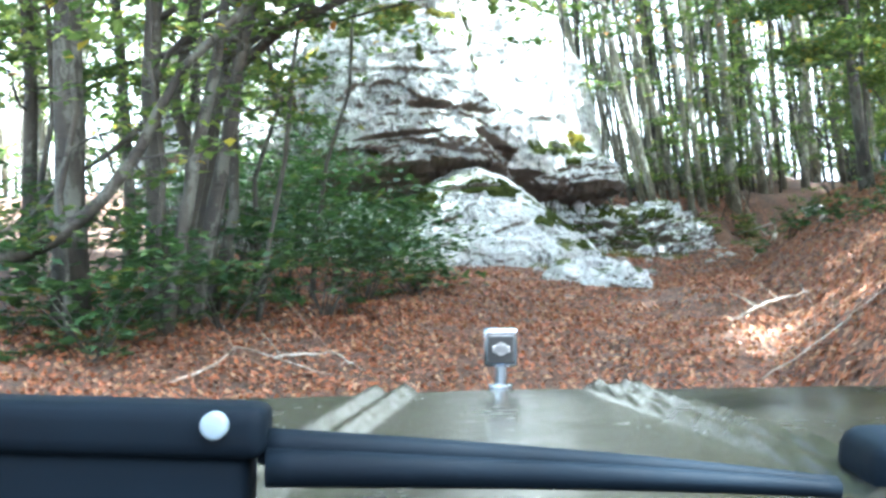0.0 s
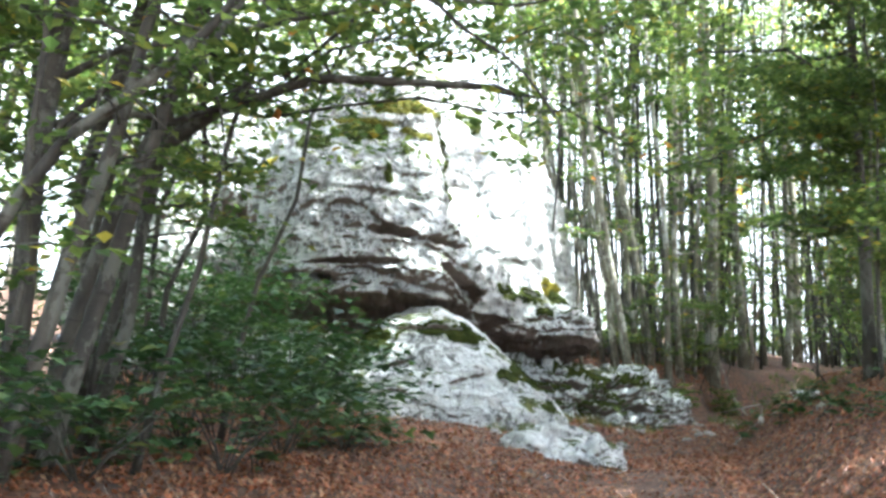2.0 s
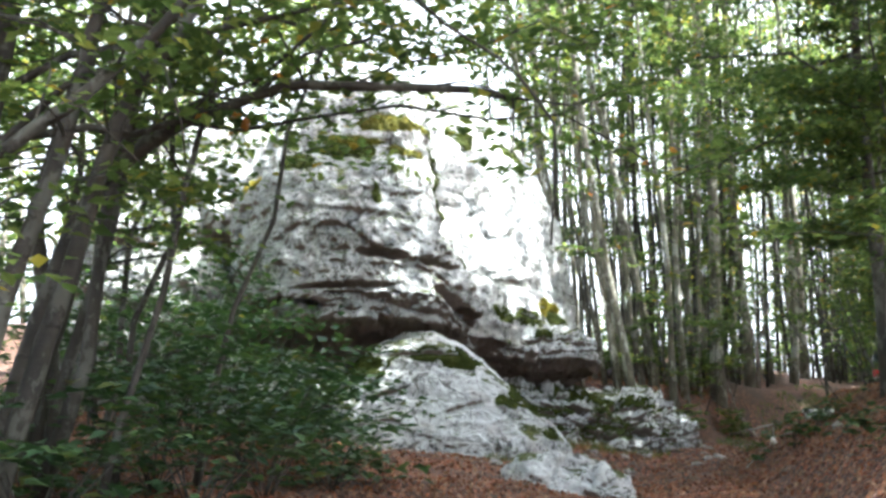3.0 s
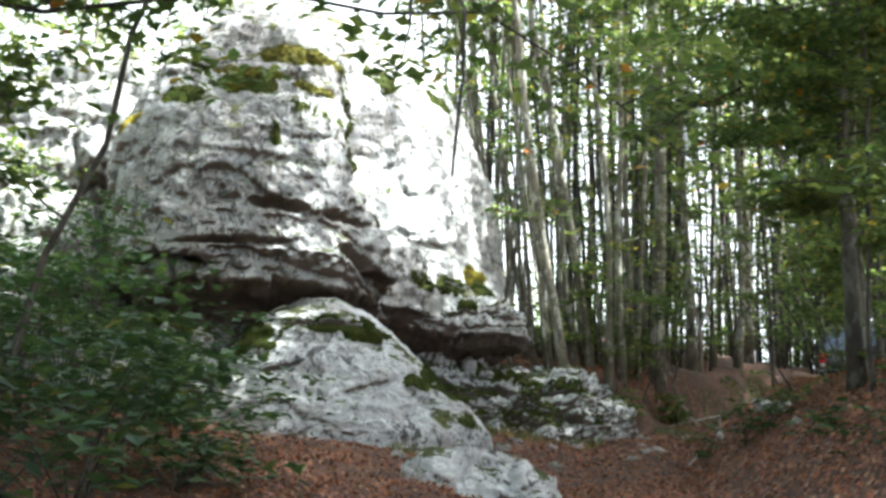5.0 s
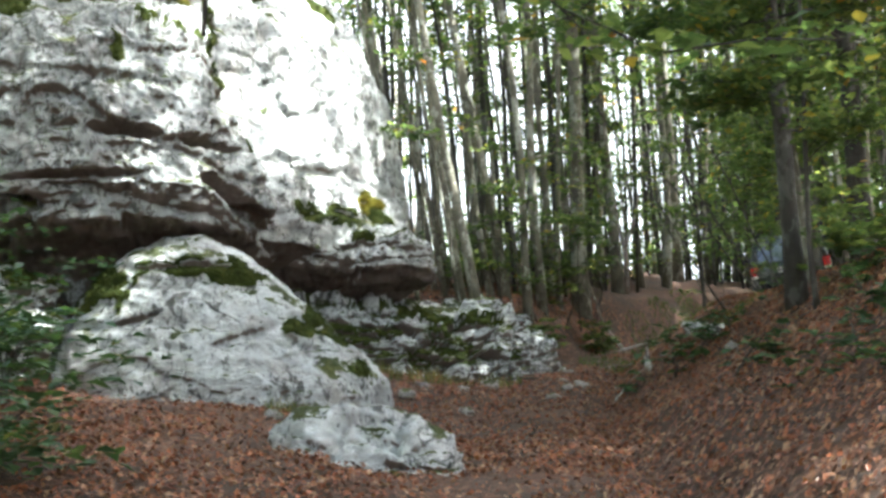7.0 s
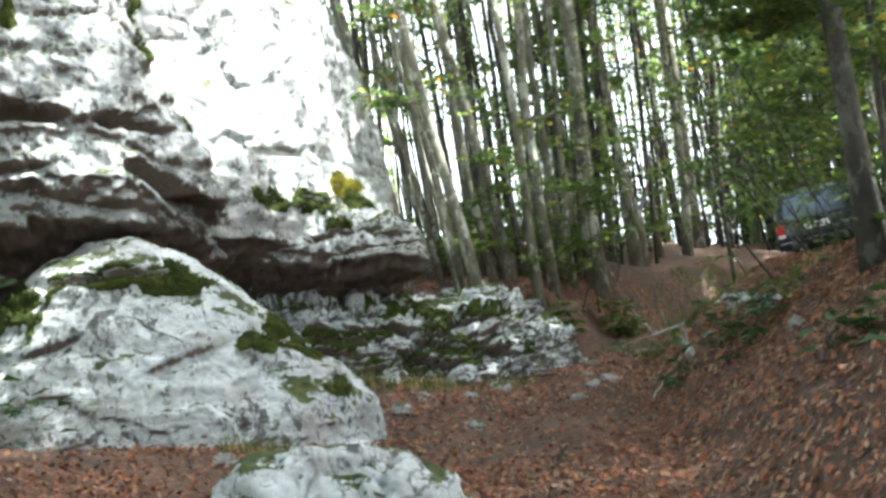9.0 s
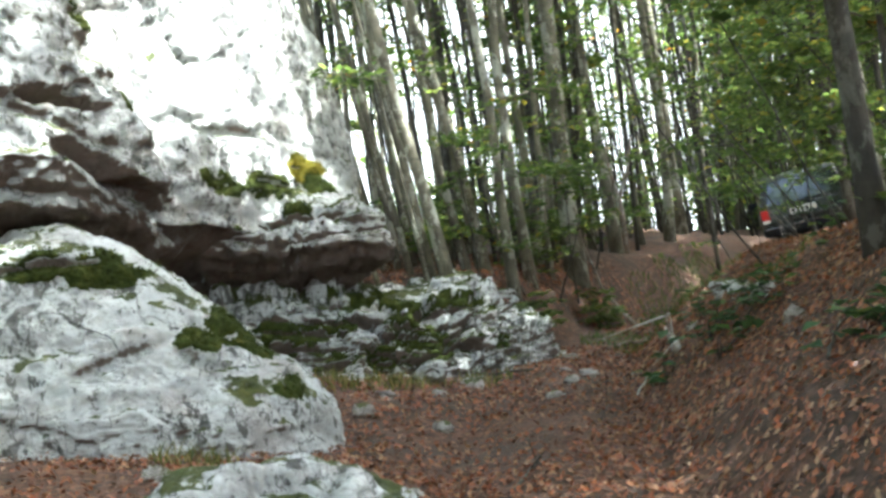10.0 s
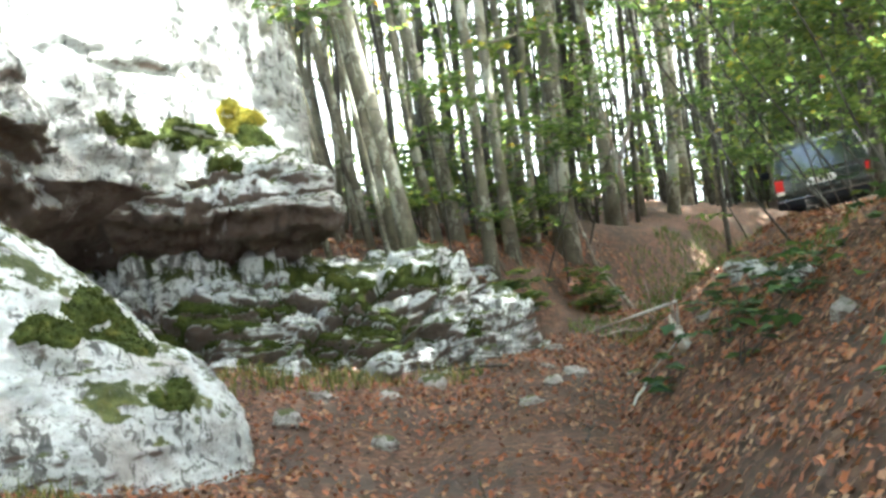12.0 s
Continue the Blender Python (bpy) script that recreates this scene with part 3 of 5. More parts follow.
boulder("side_boulder", [(2.2, -1.6, 18.9, 0.9, 0.7, 0), (3.2, -1.5, 18.9, 0.9, 0.7, 0), (3.75, -1.4, 18.9, 0.75, 0.55, 0), (3.95, -1.4, 18.9, 0.3, 0.25, 0)],
        "mossy limestone block under the overhang", ROCK_MOSSY, 3.3, 0.10, (0.3, 0.05), (1.0, 0.2), 120, 70)
boulder("ledge_rock", [(1.9, 2.95, 22.7, 2.05, 1.6, 4), (2.7, 2.95, 22.75, 2.0, 1.55, 4), (3.15, 2.95, 22.8, 1.95, 1.45, 4), (3.5, 2.95, 22.85, 1.85, 1.32, 4), (3.72, 2.95, 22.95, 1.6, 1.15, 4), (3.84, 2.9, 23.1, 0.8, 0.6, 4)],
        "low layered limestone ledge grown over with moss", ROCK_MOSSY, 12.5, 0.12, (0.14, 0.10), (1.1, 0.34), 360, 130, 3.4)
boulder("ledge_rock", [(2.0, 4.75, 22.4, 0.85, 0.8, 10), (2.8, 4.7, 22.45, 0.8, 0.75, 10), (3.2, 4.6, 22.55, 0.7, 0.65, 10), (3.45, 4.5, 22.65, 0.5, 0.5, 10), (3.6, 4.4, 22.75, 0.2, 0.25, 10)],
        "mossy layered limestone outcrop under beech roots", ROCK_MOSSY, 3.9, 0.10, (0.12, 0.07), (1.6, 0.24), 200, 90, 3.0)
boulder("slab_rock", [(1.4, 2.05, 15.6, 0.88, 0.45, -8), (1.95, 2.05, 15.6, 0.82, 0.42, -8), (2.18, 2.0, 15.65, 0.66, 0.33, -8), (2.34, 1.95, 15.7, 0.3, 0.2, 0)],
        "flat pale limestone slab beside the track", ROCK_BARE, 5.5, 0.07, (0.3, 0.04), (1.4, 0.14), 140, 60)


# ---- trees ----
def spray(rng, centre, radius, count, flat=0.28):
    p = rng.normal(0, 0.5, (count, 3)) * np.array([radius, radius, radius * flat])
    return np.asarray(centre) + p


def trunk_line(rng, base, height, lean, bend=0.03, n=12):
    t = np.linspace(0, 1, n)
    wob = np.cumsum(rng.normal(0, bend, (n, 2)), axis=0) * height / n
    wob -= wob[0]
    x, y = base[0] + lean[0] * height * t + wob[:, 0], base[1] + lean[1] * height * t + wob[:, 1]
    return np.stack([x, y, base[2] - 0.15 + t * height], 1)


def tree(base, height, radius, lean, seed, label, bark=None, leaf=None, crown=0.45, limbs=12, leaves=1500, size=0.075, reach=1.0, low=(), group="beeches", bend=0.03):
    """A tapered trunk with limbs and a crown of many leaves. low: large low limbs (height, azimuth, length, rise)."""
    rng = np.random.default_rng(seed)
    bark, leaf = bark or BARK, leaf or LEAF
    head = group_head("tree", pose(*base), label, "tree", group)
    line = trunk_line(rng, (0, 0, 0), height, lean, bend)
    t = np.linspace(0, 1, len(line))
    rad = radius * 0.9 * (1 - 0.72 * t) * (1 + 0.35 * np.exp(-t * height / 0.2))
    wood, twigs, green, ends = Mesh(), Mesh(), Mesh(), []
    wood.tube(line, rad, 10, 0.03, rng)
    piece("trunk", wood, bark, head)

    def grow(frac, az, ln, up, big):
        at = np.array([np.interp(frac, t, line[:, k]) for k in range(3)])
        r0 = max(0.007, np.interp(frac, t, rad) * (0.42 if big else 0.25))
        s = np.linspace(0, 1, 9)
        kink = np.cumsum(rng.normal(0, 0.07, (9, 3)), axis=0) * ln * 0.5
        pts = at + np.stack([np.cos(az) * ln * s, np.sin(az) * ln * s, up * ln * s - 0.3 * s ** 2 * ln], 1) + kink - kink[0]
        m = Mesh() if big else twigs
        m.tube(pts, np.maximum(0.004, r0 * (1 - 0.85 * s)), 6)
        if big:
            piece("limb", m, bark, head)
        for q in np.linspace(0.3, 1, 3 + int(2.2 * ln)):
            c = np.array([np.interp(q, s, pts[:, k]) for k in range(3)])
            az2 = az + rng.choice([-1, 1]) * rng.uniform(0.4, 1.2)
            tip = c + np.array([math.cos(az2), math.sin(az2), rng.uniform(-0.2, 0.25)]) * rng.uniform(0.35, 0.7) * (0.5 + 0.25 * ln)
            twigs.tube([c, (c + tip) / 2 + [0, 0, 0.03], tip], [0.006, 0.004, 0.002], 4)
            ends.extend([(c, 0.3), ((c + tip) / 2, 0.3), (tip, 0.34)])

    for _ in range(limbs):
        grow(rng.uniform(crown, 0.98), rng.uniform(0, 2 * math.pi), rng.uniform(0.5, 1.0) * reach * (0.6 + 0.09 * height), rng.uniform(0.1, 0.8), False)
    for h, az, ln, up in low:
        grow(h / height, radians(az), ln, up, True)
    per = leaves / max(1, len(ends))
    for c, r in ends:
        green.leaves(spray(rng, c, r, int(per * rng.uniform(0.2, 1.8)) + 1, 0.22), size, rng, 0.35)
    tagged(piece("twig", twigs, bark, head), kind="stuff")
    tagged(piece("crown", green, leaf, head, smooth=False), kind="stuff")
    return head


def at_ground(x, y):
    return (x, y, floor_z(x, y))


GREY = "slender grey beech with a leafy crown on leaf litter"
# clump beside the rock: x, y, radius, lean
CLUMP = [(4.33, 22.56, 0.085, -0.178), (4.22, 23.3, 0.07, -0.145), (4.99, 23.85, 0.09, -0.172), (5.23, 23.46, 0.07, -0.06), (5.64, 24.18, 0.075, -0.04),
                                   (6.07, 25.35, 0.068, -0.054), (6.59, 25.38, 0.15, -0.03), (7.67, 26.75, 0.106, -0.02), (9.31, 28.8, 0.096, 0.0), (10.1, 30.2, 0.12, -0.03),
                                   (3.98, 24.24, 0.045, -0.15), (4.03, 26.3, 0.05, -0.19), (4.03, 23.54, 0.043, -0.15), (3.9, 25.2, 0.046, -0.21), (4.76, 23.79, 0.06, -0.12),
                                   (6.11, 24.98, 0.053, 0.03), (7.71, 28.13, 0.066, 0.0), (8.72, 28.54, 0.06, 0.02)]
THIN = [(3.6, 23.1, 0.03, -0.2), (3.75, 23.9, 0.03, -0.18), (3.85, 24.6, 0.035, -0.22), (4.3, 25.0, 0.04, -0.14), (4.5, 26.2, 0.045, -0.1), (4.9, 25.4, 0.035, -0.12), (5.3, 26.4, 0.05, -0.05), (5.5, 25.0, 0.03, -0.1), (6.3, 26.6, 0.05, -0.02), (6.9, 27.4, 0.06, 0.0), (3.7, 26.9, 0.03, -0.2), (4.6, 24.5, 0.03, -0.17), (7.3, 29.4, 0.07, -0.02), (5.0, 27.6, 0.06, -0.08), (8.2, 30.2, 0.08, 0.01), (5.9, 28.6, 0.05, -0.04), (4.15, 22.9, 0.028, -0.16)]
for n, (x, y, r, lx) in enumerate(CLUMP + THIN):
    bx, by, bz = at_ground(x, y)
    tree((bx, by, max(bz, 3.6) if y < 23 else bz), 13 + (n * 37 % 5), r, (lx, 0.02), 100 + n, GREY, crown=0.36, limbs=11, leaves=950, size=0.08, reach=0.75, low=((2.6 + n % 4, 200 + 40 * n, 0.9, 0.3),), bend=0.035)

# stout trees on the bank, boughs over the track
tree(at_ground(6.5, 17.4), 10, 0.11, (-0.04, 0.0), 300, "stout beech with darkened bark on the leafy bank", BARK_DARKENED, crown=0.2, limbs=32, leaves=13000, size=0.07, reach=1.05, low=((3.4, 150, 2.6, 0.25), (4.2, 190, 3.0, 0.2), (4.8, 120, 2.6, 0.3), (5.4, 215, 3.2, 0.2), (3.8, 100, 2.2, 0.3)))
tree(at_ground(8.3, 19.2), 11, 0.15, (-0.05, 0.0), 301, "dark beech with low spreading branches", BARK_DARKENED, crown=0.18, limbs=28, leaves=11000, size=0.07, reach=0.9, low=((3.0, 170, 2.8, 0.2), (3.8, 200, 3.0, 0.25), (4.8, 140, 2.8, 0.2), (5.6, 185, 3.2, 0.2)))
tree(at_ground(6.6, 12.4), 14, 0.14, (0.01, 0.0), 302, "dark beech leaning over the track", BARK_DARKENED, crown=0.45, limbs=22, leaves=9000, size=0.065, reach=1.6, low=((6.4, 130, 2.6, 0.3), (7.2, 165, 3.0, 0.25), (6.8, 100, 2.4, 0.2), (7.0, 195, 3.0, 0.25)))
tree(at_ground(10.6, 21.8), 15, 0.12, (-0.04, 0.0), 303, "dark beech with low spreading branches", BARK_DARKENED, crown=0.3, limbs=30, leaves=10000, size=0.075, reach=1.1, low=((3.2, 190, 2.4, 0.3), (4.2, 230, 2.6, 0.2)))
# added beeches, mostly out of view, whose crowns block the sun
SHADE = "tall beech added to shade the track and rocks"
for n, (x, y) in enumerate([(5.3, 6.6), (6.0, 9.6), (4.4, 2.6), (5.6, -1.5), (-4.6, 4.6), (-5.0, 0.5), (7.2, 14.4), (7.6, 12.0), (9.6, 11.2), (10.2, 14.0), (8.6, 8.4), (9.4, 3.4), (10.6, 5.8), (16.5, 24.0), (18.6, 30.0), (15.0, 20.4), (12.8, 9.0), (13.2, 13.2), (11.6, 2.0), (16.4, 16.6), (14.0, 24.2), (7.6, 5.0), (-7.4, 16.0), (-7.0, 20.5), (-8.2, 11.5)]):
    tree(at_ground(x, y), 15, 0.16, (-0.09 if x > 0 else 0.03, 0), 360 + n, SHADE, crown=0.5, limbs=20, leaves=7500, size=0.12, reach=2.0)
for n, (x, y, r) in enumerate([(6.95, 18.0, 0.04), (6.3, 16.6, 0.03), (10.6, 25.0, 0.08), (11.8, 23.4, 0.1), (8.8, 17.0, 0.08), (9.8, 18.5, 0.1), (10.8, 20.6, 0.09), (9.2, 14.4, 0.09), (12.6, 26.0, 0.09), (13.6, 27.6, 0.1)]):
    tree(at_ground(x, y), 7.5 if n < 2 else 11 if n == 5 else 12 + n % 4, r, (-0.05 + 0.02 * (n % 4), 0), 340 + n, GREY, BARK_DARKENED if n % 3 else BARK, crown=0.18, limbs=24, leaves=4200, size=0.08, reach=1.0, low=((2.8 + n % 3, 150 + 35 * n, 1.3, 0.35),), bend=0.045)
# dark trees by the track with arching boughs
LEFT = "dark crooked hornbeam with arching boughs beside shrubs"
tree(at_ground(-3.1, 9.3), 13, 0.15, (0.0, 0.0), 310, LEFT, BARK_DARKENED, crown=0.25, limbs=16, leaves=4000, low=((3.3, 20, 2.2, 0.4), (4.0, 60, 2.4, 0.4)))
tree(at_ground(-2.5, 9.7), 12, 0.10, (0.01, 0.0), 311, LEFT, BARK_DARKENED, crown=0.22, limbs=16, leaves=4000, low=((1.9, 190, 1.8, -0.35), (2.4, 25, 3.0, 1.0), (3.4, 340, 2.4, 0.8), (2.7, 8, 4.2, 0.6), (2.1, 345, 2.8, 0.75), (3.0, 200, 2.2, 0.3)), bend=0.07)
tree(at_ground(-2.25, 10.7), 12, 0.06, (0.10, 0.03), 312, LEFT, BARK_DARKENED, crown=0.2, limbs=16, leaves=3500, low=((2.5, 350, 3.4, 0.85), (2.9, 8, 4.3, 0.32), (3.6, 60, 2.4, 0.5), (4.2, 20, 3.2, 0.4)), bend=0.14)
tree(at_ground(-2.5, 11.4), 12, 0.075, (0.12, 0.02), 313, LEFT, BARK_DARKENED, crown=0.2, limbs=16, leaves=3500, low=((3.2, 40, 2.4, 0.5), (4.0, 350, 2.6, 0.5), (3.4, 10, 3.4, 0.45)), bend=0.14)
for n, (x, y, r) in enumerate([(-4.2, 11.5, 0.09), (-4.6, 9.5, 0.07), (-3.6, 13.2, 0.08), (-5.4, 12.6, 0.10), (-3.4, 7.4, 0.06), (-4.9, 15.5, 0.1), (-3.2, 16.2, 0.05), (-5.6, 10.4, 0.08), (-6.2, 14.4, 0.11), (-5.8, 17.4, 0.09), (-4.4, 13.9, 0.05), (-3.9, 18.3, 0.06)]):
    tree(at_ground(x, y), 12 + n % 3, r, (0.02 * (n % 3), 0), 320 + n, LEFT, BARK if n % 2 else BARK_DARKENED, crown=0.16, limbs=18, leaves=3000, low=((3, 50 * n, 1.5, 0.4),), bend=0.05)

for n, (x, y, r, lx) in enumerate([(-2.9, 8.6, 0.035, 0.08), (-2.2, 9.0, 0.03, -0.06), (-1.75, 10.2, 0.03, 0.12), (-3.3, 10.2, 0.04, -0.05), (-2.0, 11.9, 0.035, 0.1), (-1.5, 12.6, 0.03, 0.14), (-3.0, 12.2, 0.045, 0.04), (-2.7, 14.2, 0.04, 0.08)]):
    tree(at_ground(x, y), 7 + n % 3, r, (lx, 0.02), 370 + n, "thin crooked dark hornbeam stem among shrubs", BARK_DARKENED, crown=0.3, limbs=9, leaves=600, reach=0.8, low=((1.6 + 0.3 * (n % 4), 45 * n, 1.2, 0.6),), bend=0.13)

# crooked stems before the shrubs
def crooked(pts, r, seed, label):
    rng = np.random.default_rng(seed)
    p = np.array(pts, float)
    k, q = np.linspace(0, 1, len(p)), np.linspace(0, 1, 26)
    line = np.stack([np.interp(q, k, p[:, i]) for i in range(3)], 1)
    line[1:-1] = (line[:-2] + 2 * line[1:-1] + line[2:]) / 4
    line += np.cumsum(rng.normal(0, 0.008, line.shape), axis=0)
    head = group_head("tree", pose(*p[0]), label, "tree", "crooked hornbeams")
    wood, twigs, green = Mesh(), Mesh(), Mesh()
    wood.tube(line - p[0], r * (1 - 0.6 * q), 9, 0.05, rng)
    piece("trunk", wood, BARK_DARKENED, head)
    for n in rng.integers(9, 26, 14):
        a = line[n] - p[0]
        tip = a + rng.normal(0, 0.45, 3) * (1, 1, 0.6) + [0, 0, 0.1]
        twigs.tube([a, (a + tip) / 2 + rng.normal(0, 0.05, 3), tip], [0.012, 0.008, 0.003], 5)
        green.leaves(spray(rng, tip, 0.32, 26, 0.2), 0.07, rng, 0.3)
    tagged(piece("twig", twigs, BARK_DARKENED, head), kind="stuff")
    tagged(piece("foliage", green, LEAF, head, smooth=False), kind="stuff")


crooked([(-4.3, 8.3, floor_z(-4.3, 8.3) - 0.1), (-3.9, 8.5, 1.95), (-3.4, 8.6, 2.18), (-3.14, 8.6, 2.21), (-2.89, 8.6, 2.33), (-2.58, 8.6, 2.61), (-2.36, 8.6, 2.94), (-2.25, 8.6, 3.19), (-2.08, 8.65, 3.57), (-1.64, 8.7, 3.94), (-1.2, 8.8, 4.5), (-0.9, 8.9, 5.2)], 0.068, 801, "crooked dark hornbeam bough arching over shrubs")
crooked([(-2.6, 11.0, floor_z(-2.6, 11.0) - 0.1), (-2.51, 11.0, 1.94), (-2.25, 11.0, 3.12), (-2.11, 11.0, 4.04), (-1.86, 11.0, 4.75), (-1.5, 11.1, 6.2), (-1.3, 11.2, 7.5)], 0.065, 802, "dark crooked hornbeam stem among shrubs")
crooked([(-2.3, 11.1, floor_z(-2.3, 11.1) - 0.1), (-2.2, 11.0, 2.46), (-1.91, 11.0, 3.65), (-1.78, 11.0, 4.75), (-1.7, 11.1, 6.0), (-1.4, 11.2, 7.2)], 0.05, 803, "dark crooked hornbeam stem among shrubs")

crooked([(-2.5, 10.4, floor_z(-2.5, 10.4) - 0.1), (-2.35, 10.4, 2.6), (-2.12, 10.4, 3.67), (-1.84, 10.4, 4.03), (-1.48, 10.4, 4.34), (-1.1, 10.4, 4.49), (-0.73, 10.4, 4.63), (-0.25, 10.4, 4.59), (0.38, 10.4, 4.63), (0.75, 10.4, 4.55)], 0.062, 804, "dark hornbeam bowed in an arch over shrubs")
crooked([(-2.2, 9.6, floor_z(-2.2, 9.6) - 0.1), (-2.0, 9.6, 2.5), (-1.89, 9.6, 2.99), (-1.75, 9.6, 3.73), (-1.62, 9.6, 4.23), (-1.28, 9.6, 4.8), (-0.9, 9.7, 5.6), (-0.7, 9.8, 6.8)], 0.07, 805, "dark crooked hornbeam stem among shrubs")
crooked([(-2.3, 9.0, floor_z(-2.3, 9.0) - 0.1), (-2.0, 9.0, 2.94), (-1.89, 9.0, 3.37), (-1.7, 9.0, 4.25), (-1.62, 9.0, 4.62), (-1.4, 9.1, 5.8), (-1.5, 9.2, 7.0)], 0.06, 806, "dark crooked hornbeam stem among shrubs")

# woodland behind: a few kinds, planted many times
rng = np.random.default_rng(5)
kinds = []
for n in range(8):
    r, h = (0.06, 0.085, 0.11, 0.075, 0.13, 0.05, 0.095, 0.04)[n], (13, 15, 17, 14, 18, 12, 16, 11)[n]
    kinds.append(tree(at_ground(13 + 3 * n, 46 + (n % 3) * 3), h, r, (-0.07 + 0.02 * n, 0.0), 400 + n, "slim forest beech among many others", crown=0.2, limbs=12, leaves=1100, size=0.12, low=((3.5, 50 * n, 1.2, 0.4),), group="woodland beeches", bend=0.045))
planted = []
while len(planted) < 75:
    x, y = rng.uniform(-24, 40), rng.uniform(-14, 56)
    if len(planted) > 45:
        x, y = rng.uniform(-12, 30), rng.uniform(26, 50)
    if y > 29 and -0.12 < (x - 2) / (y - 8) < 0.34 and rng.random() < 0.75:
        continue
    trail = x - lerp_table(y, TRAIL)
    if abs(trail) < 2.2 or (-6.8 < x < 6.2 and 3 < y < 26.5) or (abs(x) < 6 and y < 4) or (y < 26 and 0 < trail < 6.5) or (9 < x < 17.5 and 26 < y < 36) or any((x - a) ** 2 + (y - b) ** 2 < 0.7 for a, b in planted):
        continue
    planted.append((x, y))
    copy_thing(kinds[len(planted) % 8], pose(*at_ground(x, y), 0, 0, rng.uniform(0, 360)))

for _ in range(35):
    x = rng.uniform(14.5, 27)
    y = 12 + (x - 3) / rng.uniform(0.45, 0.78)
    if not (10 < x < 18 and 26 < y < 37):
        copy_thing(kinds[rng.integers(0, 8)], pose(*at_ground(x, y), 0, 0, rng.uniform(0, 360)))

# crowded thin poles, grown up in shade
poles = []
for n in range(4):
    poles.append(tree(at_ground(4.4 + 1.3 * n, 29.6 + n), (12, 13, 11, 14)[n], (0.03, 0.045, 0.024, 0.055)[n], (-0.06 + 0.03 * n, 0.01), 450 + n, "thin crowded beech pole with a sparse crown", BARK if n % 2 else BARK_DARKENED, crown=0.35, limbs=9, leaves=420, size=0.085, reach=0.55, group="woodland beeches", bend=0.06))
stand, thicket, thicket_green = [], Mesh(), Mesh()
while len(stand) < 200:
    x, y = rng.uniform(3.2, 21), rng.uniform(24.5, 40)
    trail = x - lerp_table(y, TRAIL)
    if (y > 31 and x < 10 and rng.random() < 0.8) or abs(trail) < 1.9 or (10 < x < 17.5 and 27 < y < 36 and abs(trail) < 3) or any((x - a) ** 2 + (y - b) ** 2 < 0.1 for a, b in stand):
        continue
    stand.append((x, y))
    if len(stand) <= 50:
        copy_thing(poles[len(stand) % 4], pose(*at_ground(x, y), 0, 0, rng.uniform(0, 360)))
        continue
    h = rng.uniform(9, 14)
    line = trunk_line(rng, at_ground(x, y), h, rng.normal(-0.03, 0.05, 2), 0.05, 9)
    thicket.tube(line, rng.uniform(0.022, 0.06) * np.linspace(1, 0.35, 9), 6)
    for q in rng.integers(2, 9, 9):
        tip = line[q] + rng.normal(0, 0.6, 3) * (1, 1, 0.4)
        thicket.tube([line[q], (line[q] + tip) / 2 + [0, 0, 0.06], tip], [0.011, 0.008, 0.004], 4)
        thicket_green.leaves(spray(rng, tip, 0.6, 26, 0.3), 0.085, rng, 0.35)
for _ in range(170):
    y = rng.uniform(27, 50)
    x = 3 + (y - 12) * rng.uniform(0.42, 0.85)
    if 10.5 < x < 17.5 and y < 37:
        continue
    h = rng.uniform(10, 16)
    line = trunk_line(rng, at_ground(x, y), h, rng.normal(-0.02, 0.04, 2), 0.05, 9)
    thicket.tube(line, rng.uniform(0.03, 0.1) * np.linspace(1, 0.35, 9), 6)
    for q in rng.integers(1, 9, 12):
        tip = line[q] + rng.normal(0, 0.8, 3) * (1, 1, 0.5)
        thicket.tube([line[q], (line[q] + tip) / 2 + [0, 0, 0.06], tip], [0.013, 0.009, 0.004], 4)
        thicket_green.leaves(spray(rng, tip, 0.8, 40, 0.3), 0.11, rng, 0.35)
tagged(piece("pole_thicket", thicket, BARK_DARKENED), "crowded thin dark beech poles behind the nearer trunks", "woods", kind="stuff")
tagged(piece("thicket_foliage", thicket_green, LEAF, smooth=False), "sparse green leaves among crowded poles", "woods", kind="stuff")

# leafy young growth between the trunks
under = Mesh()
for _ in range(260):
    x, y = rng.uniform(-10, 34), rng.uniform(33, 50)
    if abs(x - lerp_table(y, TRAIL)) > 1.6 and not (-0.12 < (x - 2) / (y - 8) < 0.34 and rng.random() < 0.7):
        z = ground_z(x, y) + rng.uniform(0.3, 7.5)
        under.leaves(spray(rng, (x, y, z), 0.9, 34, 0.3), 0.13, rng, 0.35)
for _ in range(300):
    x, y = rng.uniform(6, 20), rng.uniform(34, 44)
    if abs(x - lerp_table(y, TRAIL)) > 1.2:
        under.leaves(spray(rng, (x, y, ground_z(x, y) + rng.uniform(0.2, 3.0)), 0.9, 30, 0.3), 0.13, rng, 0.35)
for _ in range(620):
    x = rng.uniform(12.5, 30)
    y = 12 + (x - 3) / rng.uniform(0.42, 0.8)
    if y > 27 and not (11 < x < 17 and y < 36):
        under.leaves(spray(rng, (x, y, ground_z(x, y) + rng.uniform(0.2, 5.5)), 0.9, 34, 0.3), 0.13, rng, 0.35)
tagged(piece("young_growth", under, LEAF, smooth=False), "pale green young beech growth between trunks", "woods", kind="stuff")

